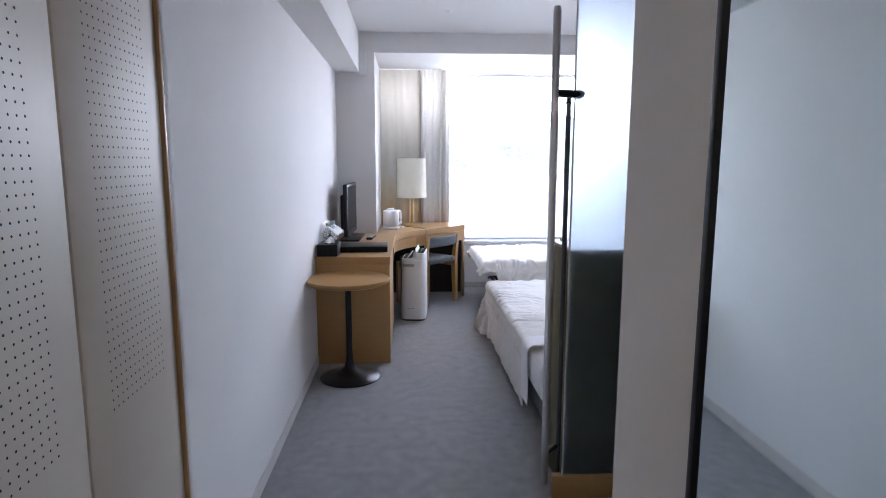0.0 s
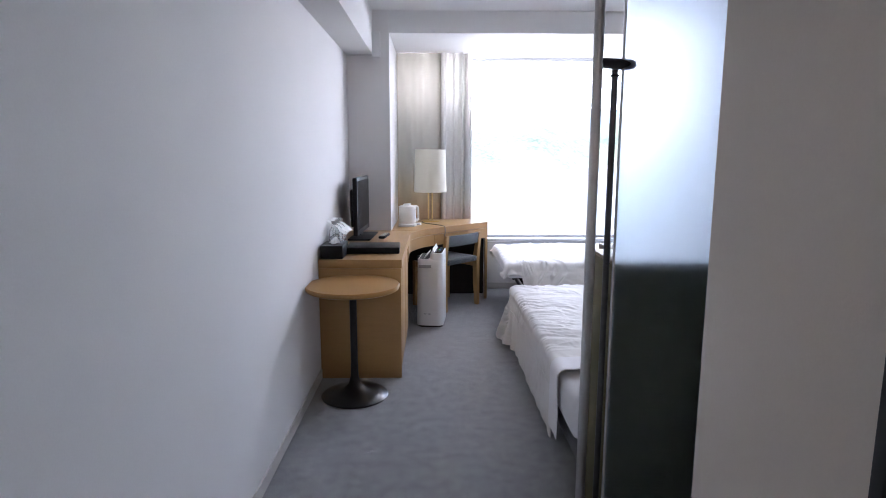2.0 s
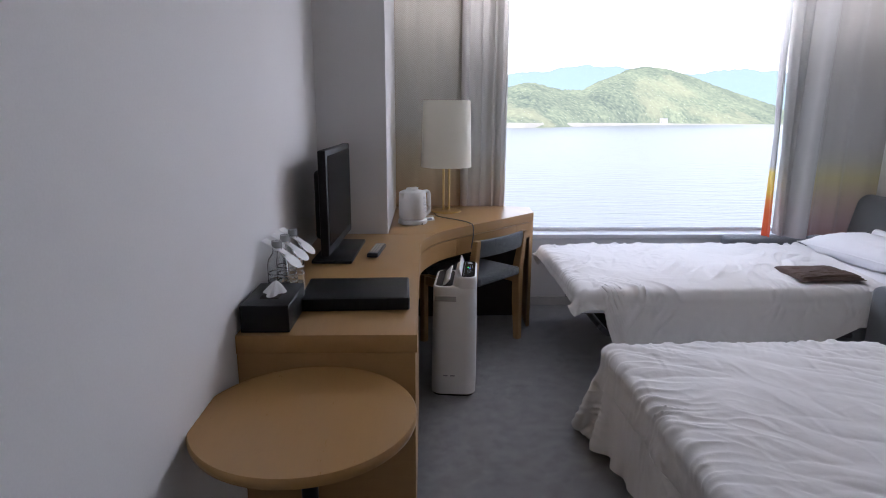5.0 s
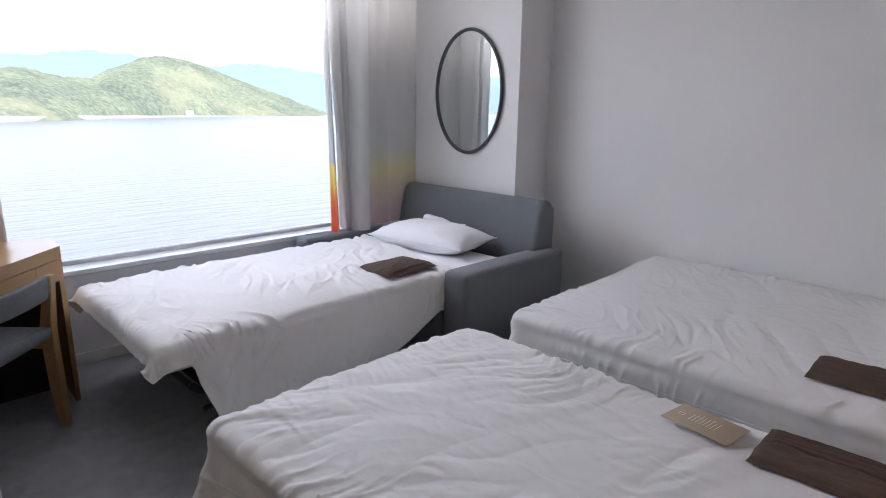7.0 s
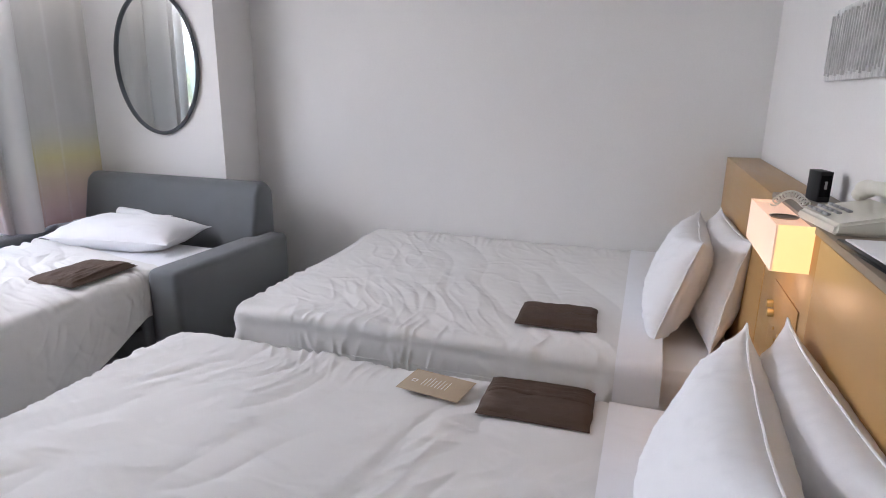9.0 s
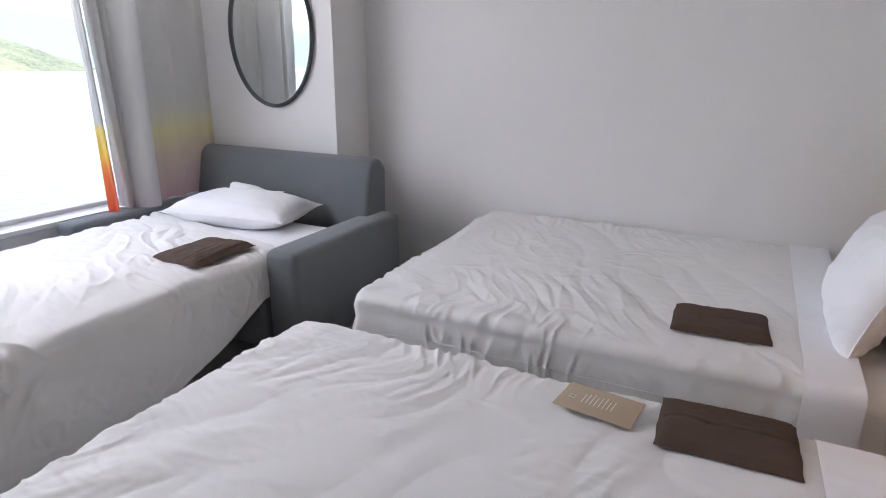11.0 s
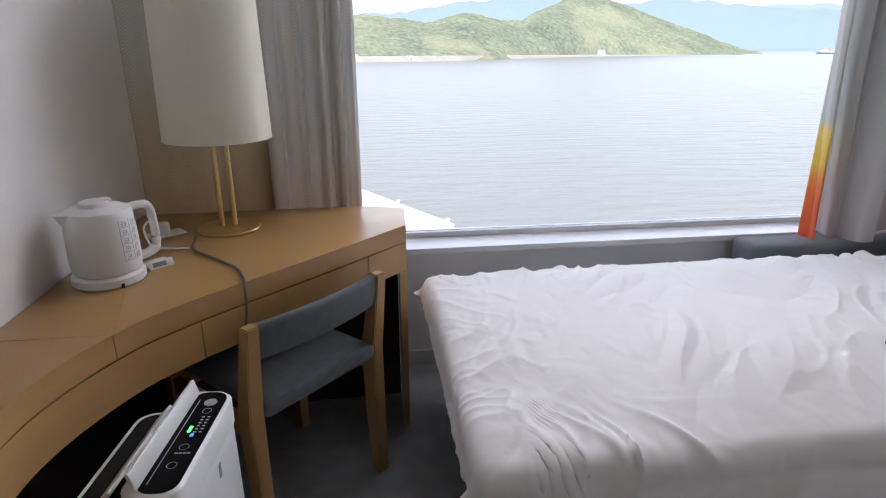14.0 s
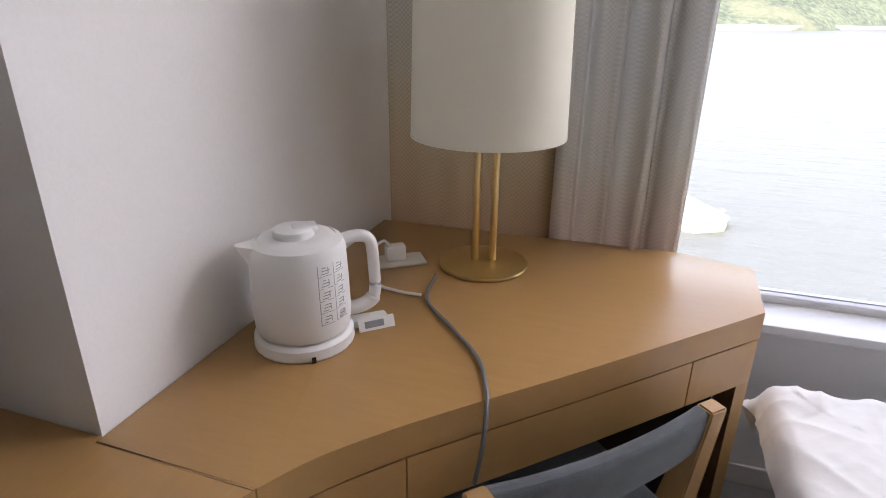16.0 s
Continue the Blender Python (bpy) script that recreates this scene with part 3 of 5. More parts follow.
part("handle", tube([(-0.016, 0.03, z) for z in (0.075, 0.09, 1.575, 1.585)], [0.008, 0.0095, 0.0095, 0.008], 16), DARKST, gdoor, "dark steel tube handle")
stand = part("standoff", tube([(-0.083, -0.03, 1.578), (-0.022, 0.0, 1.578), (0.022, 0.012, 1.578), (0.034, 0.014, 1.578)], [0.014, 0.0155, 0.0155, 0.010], 16), METALBK, gdoor, "black round handle mount")
part("standoff", tube([(-0.083, -0.03, 0.20), (-0.022, 0.03, 0.20)], 0.010, 12), METALBK, gdoor)
part("cap", lathe([(0, 1.545), (0.0135, 1.546), (0.0155, 1.552)], 16, cx=-0.016, cy=0.03), METALBK, stand)

# ---- round side table ----
table = thing("round_table", 0.236, 3.083, 0, label="round oak side table on black tulip pedestal", category="table")
part("tabletop", lathe([(0, 0.603), (0.238, 0.603), (0.250, 0.609), (0.2535, 0.618), (0.2535, 0.628), (0.250, 0.633), (0, 0.633)], 96), TABLEWOOD, table)
part("pedestal", lathe([(0, 0.002), (0.182, 0.002), (0.184, 0.008), (0.176, 0.014), (0.12, 0.028), (0.06, 0.048), (0.032, 0.075), (0.022, 0.12), (0.0195, 0.2), (0.0195, 0.585), (0.06, 0.602), (0, 0.6025)], 56), METALBK, table)

# ---- corner desk ----
desk = thing("corner_desk", 0.0, 3.34, 0.0, label="oak veneer corner desk with curved front and drawers", category="desk")


def front_curve(off=0.0, n=120):
    """Concave front edge from the straight part round to the diagonal wing, local to the desk; off pushes it inwards."""
    pts = spline([(0.487, 0.60, 0), (0.489, 0.94, 0), (0.494, 1.15, 0), (0.560, 1.335, 0), (0.657, 1.470, 0), (0.90, 1.712, 0), (1.163, 1.98, 0)], n)
    out = []
    for i, p in enumerate(pts):
        d = (pts[min(i + 1, len(pts) - 1)] - pts[max(i - 1, 0)]).normalized()
        out.append((p.x - d.y * off, p.y + d.x * off))
    return out


YS = 1.336
fc = front_curve()
low = [p for p in fc if p[1] <= YS]
high = [p for p in fc if p[1] > YS]
cut = (0.5605, YS)
part("desktop", prism([(0.002, 0.0), (0.487, 0.0)] + low + [(cut[0], YS - 0.0016), (0.33, YS - 0.0016), (0.33, 1.348), (0.002, 1.348)], 0.668, 0.72, 0.0015), WOOD, desk)
part("desktop", prism([(0.331, YS + 0.0016), (cut[0], YS + 0.0016)] + high + [(1.172, 2.18), (1.035, 2.225), (0.331, 2.205)], 0.668, 0.72, 0.0015), WOODX, desk)
part("end_panel", bx(0.002, 0.482, 0.002, 0.024, 0.0, 0.667, 0.0015), WOODX, desk)
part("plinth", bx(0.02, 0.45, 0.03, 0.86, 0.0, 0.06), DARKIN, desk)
part("cabinet_body", bx(0.004, 0.462, 0.026, 0.87, 0.06, 0.667), WOOD, desk)
door = part("cabinet_door", bx(0.464, 0.482, 0.028, 0.43, 0.062, 0.655, 0.002), WOODZ, desk)
door = part("cabinet_door", bx(0.464, 0.482, 0.434, 0.866, 0.062, 0.655, 0.002), WOODZ, desk)
part("grip", bx(0.482, 0.4885, 0.838, 0.866, 0.55, 0.655, 0.002), WOODZ, door)
# thin dark plate paints the shade of the grip recess
part("grip_recess", bx(0.4886, 0.4892, 0.846, 0.860, 0.572, 0.632, 0.0), DARKIN, door)


def band(off0, off1, z0, z1, a, b):
    inner, outer = front_curve(off1)[a:b], front_curve(off0)[a:b]
    inner, outer = [x[::6] + x[-1:] if len(x) % 6 != 1 else x[::6] for x in (inner, outer)]
    return prism(outer + inner[::-1], z0, z1, 0.0006)


N = len(fc)
a1 = next(i for i, p in enumerate(fc) if p[1] > 0.875)
a2 = next(i for i, p in enumerate(fc) if p[1] > 1.335)
a3 = next(i for i, p in enumerate(fc) if p[0] > 0.676)
a4 = next(i for i, p in enumerate(fc) if p[0] > 1.046)
# near-black strip behind the front paints shade into its joint gaps
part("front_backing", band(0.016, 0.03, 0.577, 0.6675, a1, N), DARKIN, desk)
part("curved_front", band(0.001, 0.018, 0.574, 0.6640, a1, a3), WOOD, desk)
part("drawer", band(0.001, 0.018, 0.574, 0.6640, a3, a4), WOODX, desk)
part("curved_front", band(0.001, 0.018, 0.574, 0.6640, a4, N), WOODX, desk)
d45 = math.sqrt(0.5)
part("leg_panel", prism([(1.163, 1.983), (1.171, 2.178), (1.147, 2.186), (1.140, 1.962)], 0.0, 0.667, 0.001), WOODZ, desk)
# modesty panel, near-black to carry the shade behind the chair
part("modesty_panel", prism([(0.30, 2.162), (1.144, 2.182), (1.144, 2.197), (0.30, 2.177)], 0.0, 0.667), DARKIN, desk)
# near-black sheets added over wall and column stand in for under-desk shade
part("shade_panel", bx(0.004, 0.02, 0.872, 1.330, 0.0, 0.667), DARKIN, desk)
part("shade_panel", bx(0.004, 0.345, 1.331, 1.346, 0.0, 0.667), DARKIN, desk)
part("shade_panel", bx(0.331, 0.345, 1.347, 2.168, 0.0, 0.667), DARKIN, desk)

# ---- things on the desk ----
def tissue_box():
    t = thing("tissue_box", 0.012, 3.356, 0.721, label="black leather tissue box with a tissue pulled up", category="tissue box")
    part("box", bx(0, 0.132, 0, 0.215, 0, 0.078, 0.004), LEATHER, t)
    part("slot", bx(0.04, 0.092, 0.06, 0.155, 0.0775, 0.0795, 0.0005), DARKIN, t)

    def f(u, v):
        a = 2 * math.pi * u
        r = 0.030 * (1 - v) ** 0.8 * (1 + 0.35 * math.sin(3 * a)) + 0.002
        return (0.066 + r * math.cos(a) * 0.9 + 0.012 * v, 0.108 + r * math.sin(a) * 1.1 - 0.01 * v, 0.077 + 0.042 * v)
    part("tissue", sheet(f, 24, 8), PAPER, t, "white paper tissue")


def bottle(x, y):
    b = thing("water_bottle", x, y, 0.721, label="clear glass water bottle with white paper neck tag", category="bottle", group="glass bottles on the desk")
    out = [(0, 0.0), (0.030, 0.0), (0.033, 0.004), (0.033, 0.112), (0.029, 0.132), (0.0145, 0.152), (0.0135, 0.172)]
    part("bottle", lathe(out + [(0.012, 0.172), (0.0125, 0.152), (0.027, 0.131), (0.0308, 0.112), (0.0308, 0.005), (0, 0.004)], 32), CLEAR, b)
    part("cap", lathe([(0.0150, 0.168), (0.0160, 0.170), (0.0160, 0.188), (0.0150, 0.190), (0, 0.190)], 28), CAPPL, b, "grey translucent plastic cap")
    for zz in (0.035, 0.060, 0.085):
        part("rib", lathe([(0.0332, zz), (0.0338, zz + 0.002), (0.0332, zz + 0.004)], 32), CLEAR, b)
    bm = bmesh.new()
    pts = [(0.03 * math.cos(a), 0.03 * math.sin(a)) for a in np.linspace(0, 2 * math.pi, 28, endpoint=False)]
    bm = prism(pts, 0, 0.0012)
    turned(bm, Matrix.Translation((0.052, -0.012, 0.128)) @ pose(0, 0, 0, 0, 42, -12))
    part("tag", bm, PAPER, b, "round white paper tag")
    bm = prism([(-0.062, -0.022), (-0.020, -0.019), (0.030, -0.012), (0.030, 0.012), (-0.020, 0.019), (-0.062, 0.022)], 0, 0.001)
    turned(bm, Matrix.Translation((0.012, -0.002, 0.160)) @ pose(0, 0, 0, 0, 30, -10))
    part("neck_strip", bm, PAPER, b, "white paper neck strip")


def binder():
    b = thing("room_binder", 0.135, 3.53, 0.721, 2, label="black leather information binder lying on the desk", category="binder")
    part("cover", bx(0, 0.325, 0, 0.225, 0.0, 0.006, 0.002), LEATHER, b)
    part("pages", bx(0.012, 0.312, 0.006, 0.219, 0.0062, 0.030, 0.001), PAPER, b)
    bm = bx(0, 0.325, 0, 0.225, 0.0302, 0.040, 0.004, 3)
    part("cover", bm, LEATHER, b)
    part("spine", bx(-0.006, 0.326, -0.004, 0.004, 0.001, 0.039, 0.003), LEATHER, b)
    part("spine", bx(0.316, 0.328, 0.0, 0.225, 0.001, 0.039, 0.004), LEATHER, b)


def television():
    t = thing("television", 0.142, 4.335, 0.721, -2, label="small black flat television on its stand", category="television")
    part("stand_base", bx(-0.07, 0.090, -0.24, 0.165, 0.0, 0.014, 0.005), BLACKPL, t)
    part("neck", bx(-0.035, -0.005, -0.06, 0.05, 0.014, 0.10, 0.006), BLACKPL, t)
    part("bezel", bx(-0.022, 0.010, -0.277, 0.277, 0.036, 0.441, 0.006), BLACKPL, t)
    part("rear_housing", bx(-0.055, -0.0225, -0.21, 0.21, 0.09, 0.36, 0.016, 3), BLACKPL, t)
    part("screen", bx(0.0102, 0.0115, -0.252, 0.252, 0.074, 0.420), SCREEN, t, smooth=False)


def remote():
    r = thing("remote_control", 0.305, 4.29, 0.7215, -6, label="grey and black television remote on the desk", category="remote")
    part("shell", bx(-0.024, 0.024, -0.10, 0.10, 0, 0.018, 0.007, 3), BLACKPL, r)
    part("faceplate", bx(-0.019, 0.019, -0.088, 0.092, 0.0182, 0.0195, 0.0005), GREYPL, r)
    bm = bmesh.new()
    for i in range(3):
        for j in range(9):
            bx(-0.015 + i * 0.0115, -0.0075 + i * 0.0115, -0.075 + j * 0.017, -0.066 + j * 0.017, 0.0196, 0.0212, bm=bm)
    part("buttons", bm, IVORY, r, "rows of small pale buttons", kind="stuff")


def kettle():
    k = thing("electric_kettle", 0.445, 4.975, 0.7205, 40, label="white plastic electric kettle on its power base", category="kettle")
    k.matrix_world = pose(0.445, 4.975, 0.7205, 0, 0, 40) @ Matrix.Diagonal((1.03, 1.03, 0.915, 1.0))
    part("power_base", lathe([(0, 0), (0.073, 0), (0.076, 0.004), (0.075, 0.021), (0.069, 0.027), (0, 0.027)], 48), WHITEPL, k)
    part("body", lathe([(0, 0.029), (0.066, 0.029), (0.0705, 0.036), (0.0725, 0.06), (0.0715, 0.12), (0.0695, 0.176), (0.065, 0.186), (0.057, 0.190)], 56), WHITEPL, k)
    lid = part("lid", lathe([(0, 0.1945), (0.04, 0.194), (0.054, 0.1915), (0.0575, 0.188), (0, 0.186)], 48), WHITEPL, k)
    part("lid_button", lathe([(0, 0.209), (0.024, 0.2085), (0.0285, 0.206), (0.030, 0.202), (0.030, 0.1915), (0, 0.1915)], 40, cx=-0.004), WHITEPL, lid)
    part("lid_latch", bx(-0.006, 0.030, -0.013, 0.013, 0.199, 0.2105, 0.003, 3), WHITEPL, lid)
    sp = bmesh.new()
    q = [sp.verts.new(c) for c in ((-0.058, -0.022, 0.186), (-0.058, 0.022, 0.186), (-0.086, 0.006, 0.188), (-0.086, -0.006, 0.188), (-0.064, -0.014, 0.145), (-0.064, 0.014, 0.145))]
    for idx in ((0, 1, 2, 3), (1, 5, 2), (0, 3, 4), (3, 2, 5, 4), (0, 4, 5, 1)):
        sp.faces.new([q[i] for i in idx])
    part("spout", sp, WHITEPL, k, smooth=False)
    path = spline([(0.060, 0, 0.174), (0.084, 0, 0.179), (0.101, 0, 0.176), (0.110, 0, 0.162), (0.113, 0, 0.120), (0.114, 0, 0.078), (0.109, 0, 0.058), (0.092, 0, 0.047), (0.066, 0, 0.044)], 6)
    hb = tube(path, [0.0105] * 14 + [0.0095] * 21 + [0.012] * (len(path) - 35), 12)
    for v in hb.verts:
        v.co.y *= 1.15
    part("handle", hb, WHITEPL, k)
    # printed care panel, unreadable rows
    lab = bmesh.new()

    def print_bar(a0, a1_, z0_, z1_):
        pts = [((0.0737 - (z - 0.06) * 0.024) * math.cos(radians(a)), (0.0737 - (z - 0.06) * 0.024) * math.sin(radians(a)), z) for a, z in ((a0, z0_), (a1_, z0_), (a1_, z1_), (a0, z1_))]
        lab.faces.new([lab.verts.new(t_) for t_ in pts])
    for c in range(2):
        l0 = -78 + c * 21
        for r_ in range(5):
            z = 0.062 + r_ * 0.021
            print_bar(l0, l0 + 19, z, z + 0.0009)
            print_bar(l0, l0 + 0.9, z, z + 0.020)
            for m in range(3):
                print_bar(l0 + 4 + (r_ * 3 + m) % 3, l0 + 10 + (r_ + m * 2) % 7, z + 0.004 + m * 0.005, z + 0.0055 + m * 0.005)
            print_bar(l0 + 13, l0 + 14.2, z + 0.005, z + 0.015)
    for m in range(7):
        print_bar(-52 + m * 1.7, -51.2 + m * 1.7, 0.064, 0.076)
    part("care_print", lab, INK, k, "small grey printed instructions", smooth=False, kind="stuff")
    part("base_notch", bx(-0.003, 0.003, -0.0768, -0.070, 0.0, 0.011), DARKIN, k, "dark cord notch in the base")
    part("cord_exit", bx(0.062, 0.135, -0.004, 0.022, 0.0, 0.018, 0.006), WHITEPL, k)
    tag = part("cord_tag", turned(bx(-0.03, 0.03, -0.011, 0.011, 0, 0.003, 0.0008), Matrix.Translation((0.112, -0.006, 0.0085)) @ pose(0, 0, 0, 66, 0, 3)), WHITEPL, k, "small white printed tag on the cord")
    part("tag_print", turned(bx(-0.02, 0.012, -0.006, 0.006, 0.0031, 0.0036), Matrix.Translation((0.112, -0.006, 0.0085)) @ pose(0, 0, 0, 66, 0, 3)), INK, tag)


def desk_lamp():
    l = thing("table_lamp", 0.638, 5.357, 0.7205, 20, label="unlit table lamp, brass stem and cream drum shade", category="lamp")
    part("base", lathe([(0, 0), (0.088, 0), (0.091, 0.003), (0.090, 0.007), (0.08, 0.010), (0, 0.011)], 56), BRASS, l)
    for x in (-0.018, 0.018):
        part("stem", tube([(x, 0, 0.01), (x, 0, 0.02), (x, 0, 0.33)], 0.0075, 14), BRASS, l)
    part("cross_plate", lathe([(0, 0.325), (0.04, 0.325), (0.04, 0.33), (0, 0.33)], 24), BRASS, l)
    sh = part("shade", lathe([(0.147, 0.268), (0.148, 0.268), (0.138, 0.648), (0.137, 0.648), (0.1462, 0.269)], 72), SHADE, l)
    part("rim", lathe([(0.1485, 0.268), (0.1487, 0.273), (0.1475, 0.273), (0.1475, 0.268), (0.1485, 0.268)], 72), SHADE, sh)
    part("bulb", lathe([(0, 0.33), (0.014, 0.335), (0.014, 0.37), (0.03, 0.41), (0.03, 0.43), (0.018, 0.455), (0, 0.46)], 24), WHITEPL, l)


tissue_box()
for bxy in ((0.047, 3.655), (0.052, 3.745), (0.057, 3.835)):
    bottle(*bxy)
binder()
television()
remote()
kettle()
desk_lamp()
cord = tagged(part("lamp_cord", tube(spline([(0.565, 5.27, 0.724), (0.585, 5.16, 0.725), (0.66, 5.075, 0.725), (0.725, 5.00, 0.725), (0.755, 4.93, 0.7255), (0.763, 4.903, 0.722), (0.766, 4.886, 0.70), (0.764, 4.880, 0.66), (0.755, 4.884, 0.60)], 8), 0.0034, 8), RUBBER),
              "thin grey power cord lying over the desk edge", "cord")
sock = thing("desk_outlet", 0.455, 5.30, 0.7205, 35, label="white desk socket with a plugged-in white plug", category="socket")
part("plate", bx(-0.03, 0.07, -0.03, 0.03, 0, 0.006, 0.002), IVORY, sock)
part("plug", bx(-0.012, 0.03, -0.014, 0.014, 0.006, 0.040, 0.006), WHITEPL, sock)
part("cable", tube(spline([(0.0, 0.0, 0.035), (-0.02, -0.02, 0.058), (-0.05, -0.05, 0.045), (-0.05, -0.10, 0.008), (-0.02, -0.14, 0.004), (0.02, -0.17, 0.004)], 8), 0.003, 8), WHITEPL, sock)

# ---- chair ----
chair = thing("desk_chair", 0.925, 4.955, 0.0, 45.0, label="oak chair with grey tweed seat and back rail", category="chair")
for sx in (-1, 1):
    pts = [(sx * 0.205, 0.02, 0.0), (sx * 0.205, 0.03, 0.20), (sx * 0.205, 0.035, 0.42), (sx * 0.205, 0.0, 0.655)]
    bm = bmesh.new()
    rings = []
    for (x, y, z), (w, d) in zip(pts, ((0.017, 0.018), (0.019, 0.024), (0.020, 0.026), (0.017, 0.015))):
        rings.append([bm.verts.new((x + a * w, y + b * d, z)) for a, b in ((-1, -1), (1, -1), (1, 1), (-1, 1))])
    for p, q in zip(rings, rings[1:]):
        for i in range(4):
            bm.faces.new((p[i], p[(i + 1) % 4], q[(i + 1) % 4], q[i]))
    bm.faces.new(rings[0][::-1])
    bm.faces.new(rings[-1])
    bmesh.ops.bevel(bm, geom=list(bm.edges), offset=0.003, segments=2, affect="EDGES")
    part("rear_leg", bm, WOODZ, chair)
    part("front_leg", bx(sx * 0.205 - 0.017, sx * 0.205 + 0.017, 0.37, 0.405, 0, 0.40, 0.003), WOODZ, chair)
    part("side_rail", bx(sx * 0.205 - 0.010, sx * 0.205 + 0.010, 0.06, 0.37, 0.345, 0.395, 0.002), WOOD, chair)
part("front_rail", bx(-0.188, 0.188, 0.378, 0.398, 0.345, 0.395, 0.002), WOODX, chair)
bm = bx(-0.186, 0.186, 0.0, 0.40, 0.398, 0.448, 0.018, 3)
part("seat", bm, CHAIRFAB, chair)


def back_pad(u, v):
    a = 2 * math.pi * v
    z = 0.605 + 0.048 * math.copysign(abs(math.sin(a)) ** 0.6, math.sin(a))
    y = 0.012 + 0.017 * math.copysign(abs(math.cos(a)) ** 0.6, math.cos(a)) - (z - 0.605) * 0.15
    return ((u - 0.5) * 0.376, y - 0.018 * (1 - (2 * u - 1) ** 2), z)


part("backrest", sheet(back_pad, 20, 24), CHAIRFAB, chair)

# ---- air purifier ----
def rrect(x0, x1, y0, y1, r, n=7):
    out = []
    for cx, cy, a0 in ((x1 - r, y1 - r, 0), (x0 + r, y1 - r, 90), (x0 + r, y0 + r, 180), (x1 - r, y0 + r, 270)):
        out += [(cx + r * math.cos(radians(a0 + 90 * k / n)), cy + r * math.sin(radians(a0 + 90 * k / n))) for k in range(n + 1)]
    return out


def loft(levels):
    """Closed solid through rounded outlines given as (points, z)."""
    bm = bmesh.new()
    rings = [[bm.verts.new((x, y, z)) for x, y in pts] for pts, z in levels]
    for p, q in zip(rings, rings[1:]):
        for i in range(len(p)):
            j = (i + 1) % len(p)
            bm.faces.new((p[i], p[j], q[j], q[i]))
    bm.faces.new(rings[0][::-1])
    bm.faces.new(rings[-1])
    return bm


pur = thing("air_purifier", 0.655, 4.535, 0.0, -6, label="slim white tower air purifier with black control strip", category="air purifier")
part("foot", prism(rrect(-0.095, 0.095, -0.14, 0.14, 0.04), 0.0, 0.016), BLACKPL, pur)
part("body", loft([(rrect(-0.104, 0.104, -0.155, 0.155, 0.05), 0.016), (rrect(-0.104, 0.104, -0.156, 0.156, 0.05), 0.03), (rrect(-0.097, 0.101, -0.150, 0.152, 0.046), 0.50), (rrect(-0.096, 0.100, -0.149, 0.152, 0.045), 0.530), (rrect(-0.092, 0.096, -0.145, 0.148, 0.042), 0.535)]), WHITEPL, pur, angle=50)
part("head", loft([(rrect(0.0, 0.1003, -0.1493, 0.152, 0.035), 0.528), (rrect(0.002, 0.1, -0.149, 0.152, 0.034), 0.577), (rrect(0.006, 0.096, -0.145, 0.148, 0.032), 0.582)]), WHITEPL, pur, angle=50)
part("outlet_well", prism(rrect(-0.084, -0.008, -0.135, 0.138, 0.03), 0.5352, 0.5365), BLACKPL, pur, "black air outlet recess")
part("outlet_rim", loft([(rrect(-0.092, -0.001, -0.144, 0.147, 0.035), 0.535), (rrect(-0.090, -0.003, -0.142, 0.145, 0.034), 0.5355)]), WHITEPL, pur)
part("outlet_flap", turned(bx(-0.022, 0.024, -0.118, 0.128, 0, 0.008, 0.003), Matrix.Translation((-0.034, 0.0, 0.545)) @ pose(0, 0, 0, 0, -48, 0)), WHITEPL, pur, "white tilted outlet flap")
part("control_cover", turned(bx(-0.034, 0.0, -0.135, 0.140, 0, 0.008, 0.0035), Matrix.Translation((0.027, 0.0, 0.582)) @ pose(0, 0, 0, 0, 74, 0)), WHITEPL, pur, "white raised cover of the controls")
ctl = part("control_strip", prism(rrect(0.026, 0.092, -0.138, 0.142, 0.026), 0.5825, 0.584), SCREEN, pur, "glossy black touch control strip")
part("slot_line", bx(0.0415, 0.043, -0.12, 0.115, 0.5841, 0.5846), GREYPL, ctl)
part("indicator", bx(0.055, 0.061, 0.012, 0.030, 0.5841, 0.5856, 0.0005), GREENLED, ctl, "green status light")
part("indicator", bx(0.064, 0.070, 0.000, 0.008, 0.5841, 0.5856, 0.0005), BLUELED, ctl, "blue status light")
part("dial_mark", lathe([(0, 0.5856), (0.012, 0.5854), (0.012, 0.5841)], 24, cx=0.066, cy=0.105), GREYPL, ctl)
for kx, ky in ((0.068, 0.078), (0.066, -0.028), (0.064, -0.075)):
    part("touch_key", lathe([(0.0075, 0.5842), (0.0085, 0.5845), (0.0085, 0.5842)], 20, cx=kx, cy=ky), GREYPL, ctl)
bm = bmesh.new()
for i in range(12):
    bx(0.066 + (i % 2) * 0.010, 0.071 + (i % 2) * 0.010, 0.012 + (i // 2) * 0.009, 0.0155 + (i // 2) * 0.009, 0.5841, 0.5845, bm=bm)
for i in range(4):
    bx(0.056 + i * 0.007, 0.061 + i * 0.007, -0.046, -0.042, 0.5841, 0.5845, bm=bm)
part("icons", bm, GREYPL, ctl, kind="stuff")
part("hand_grip", bx(-0.085, 0.012, -0.1525, -0.1485, 0.468, 0.492, 0.0015), GREYPL, pur, "shallow carrying grip")
for kx in (-0.045, -0.012):
    part("label_print", bx(kx, kx + 0.02, -0.1556, -0.1535, 0.105, 0.111), INK, pur)
part("logo_mark", prism([(0, -0.006), (0.0012, 0), (0, 0.006)], 0.0, 0.03), INK, pur, "small dark diamond mark").matrix_local = pose(0.1012, 0.02, 0.48)


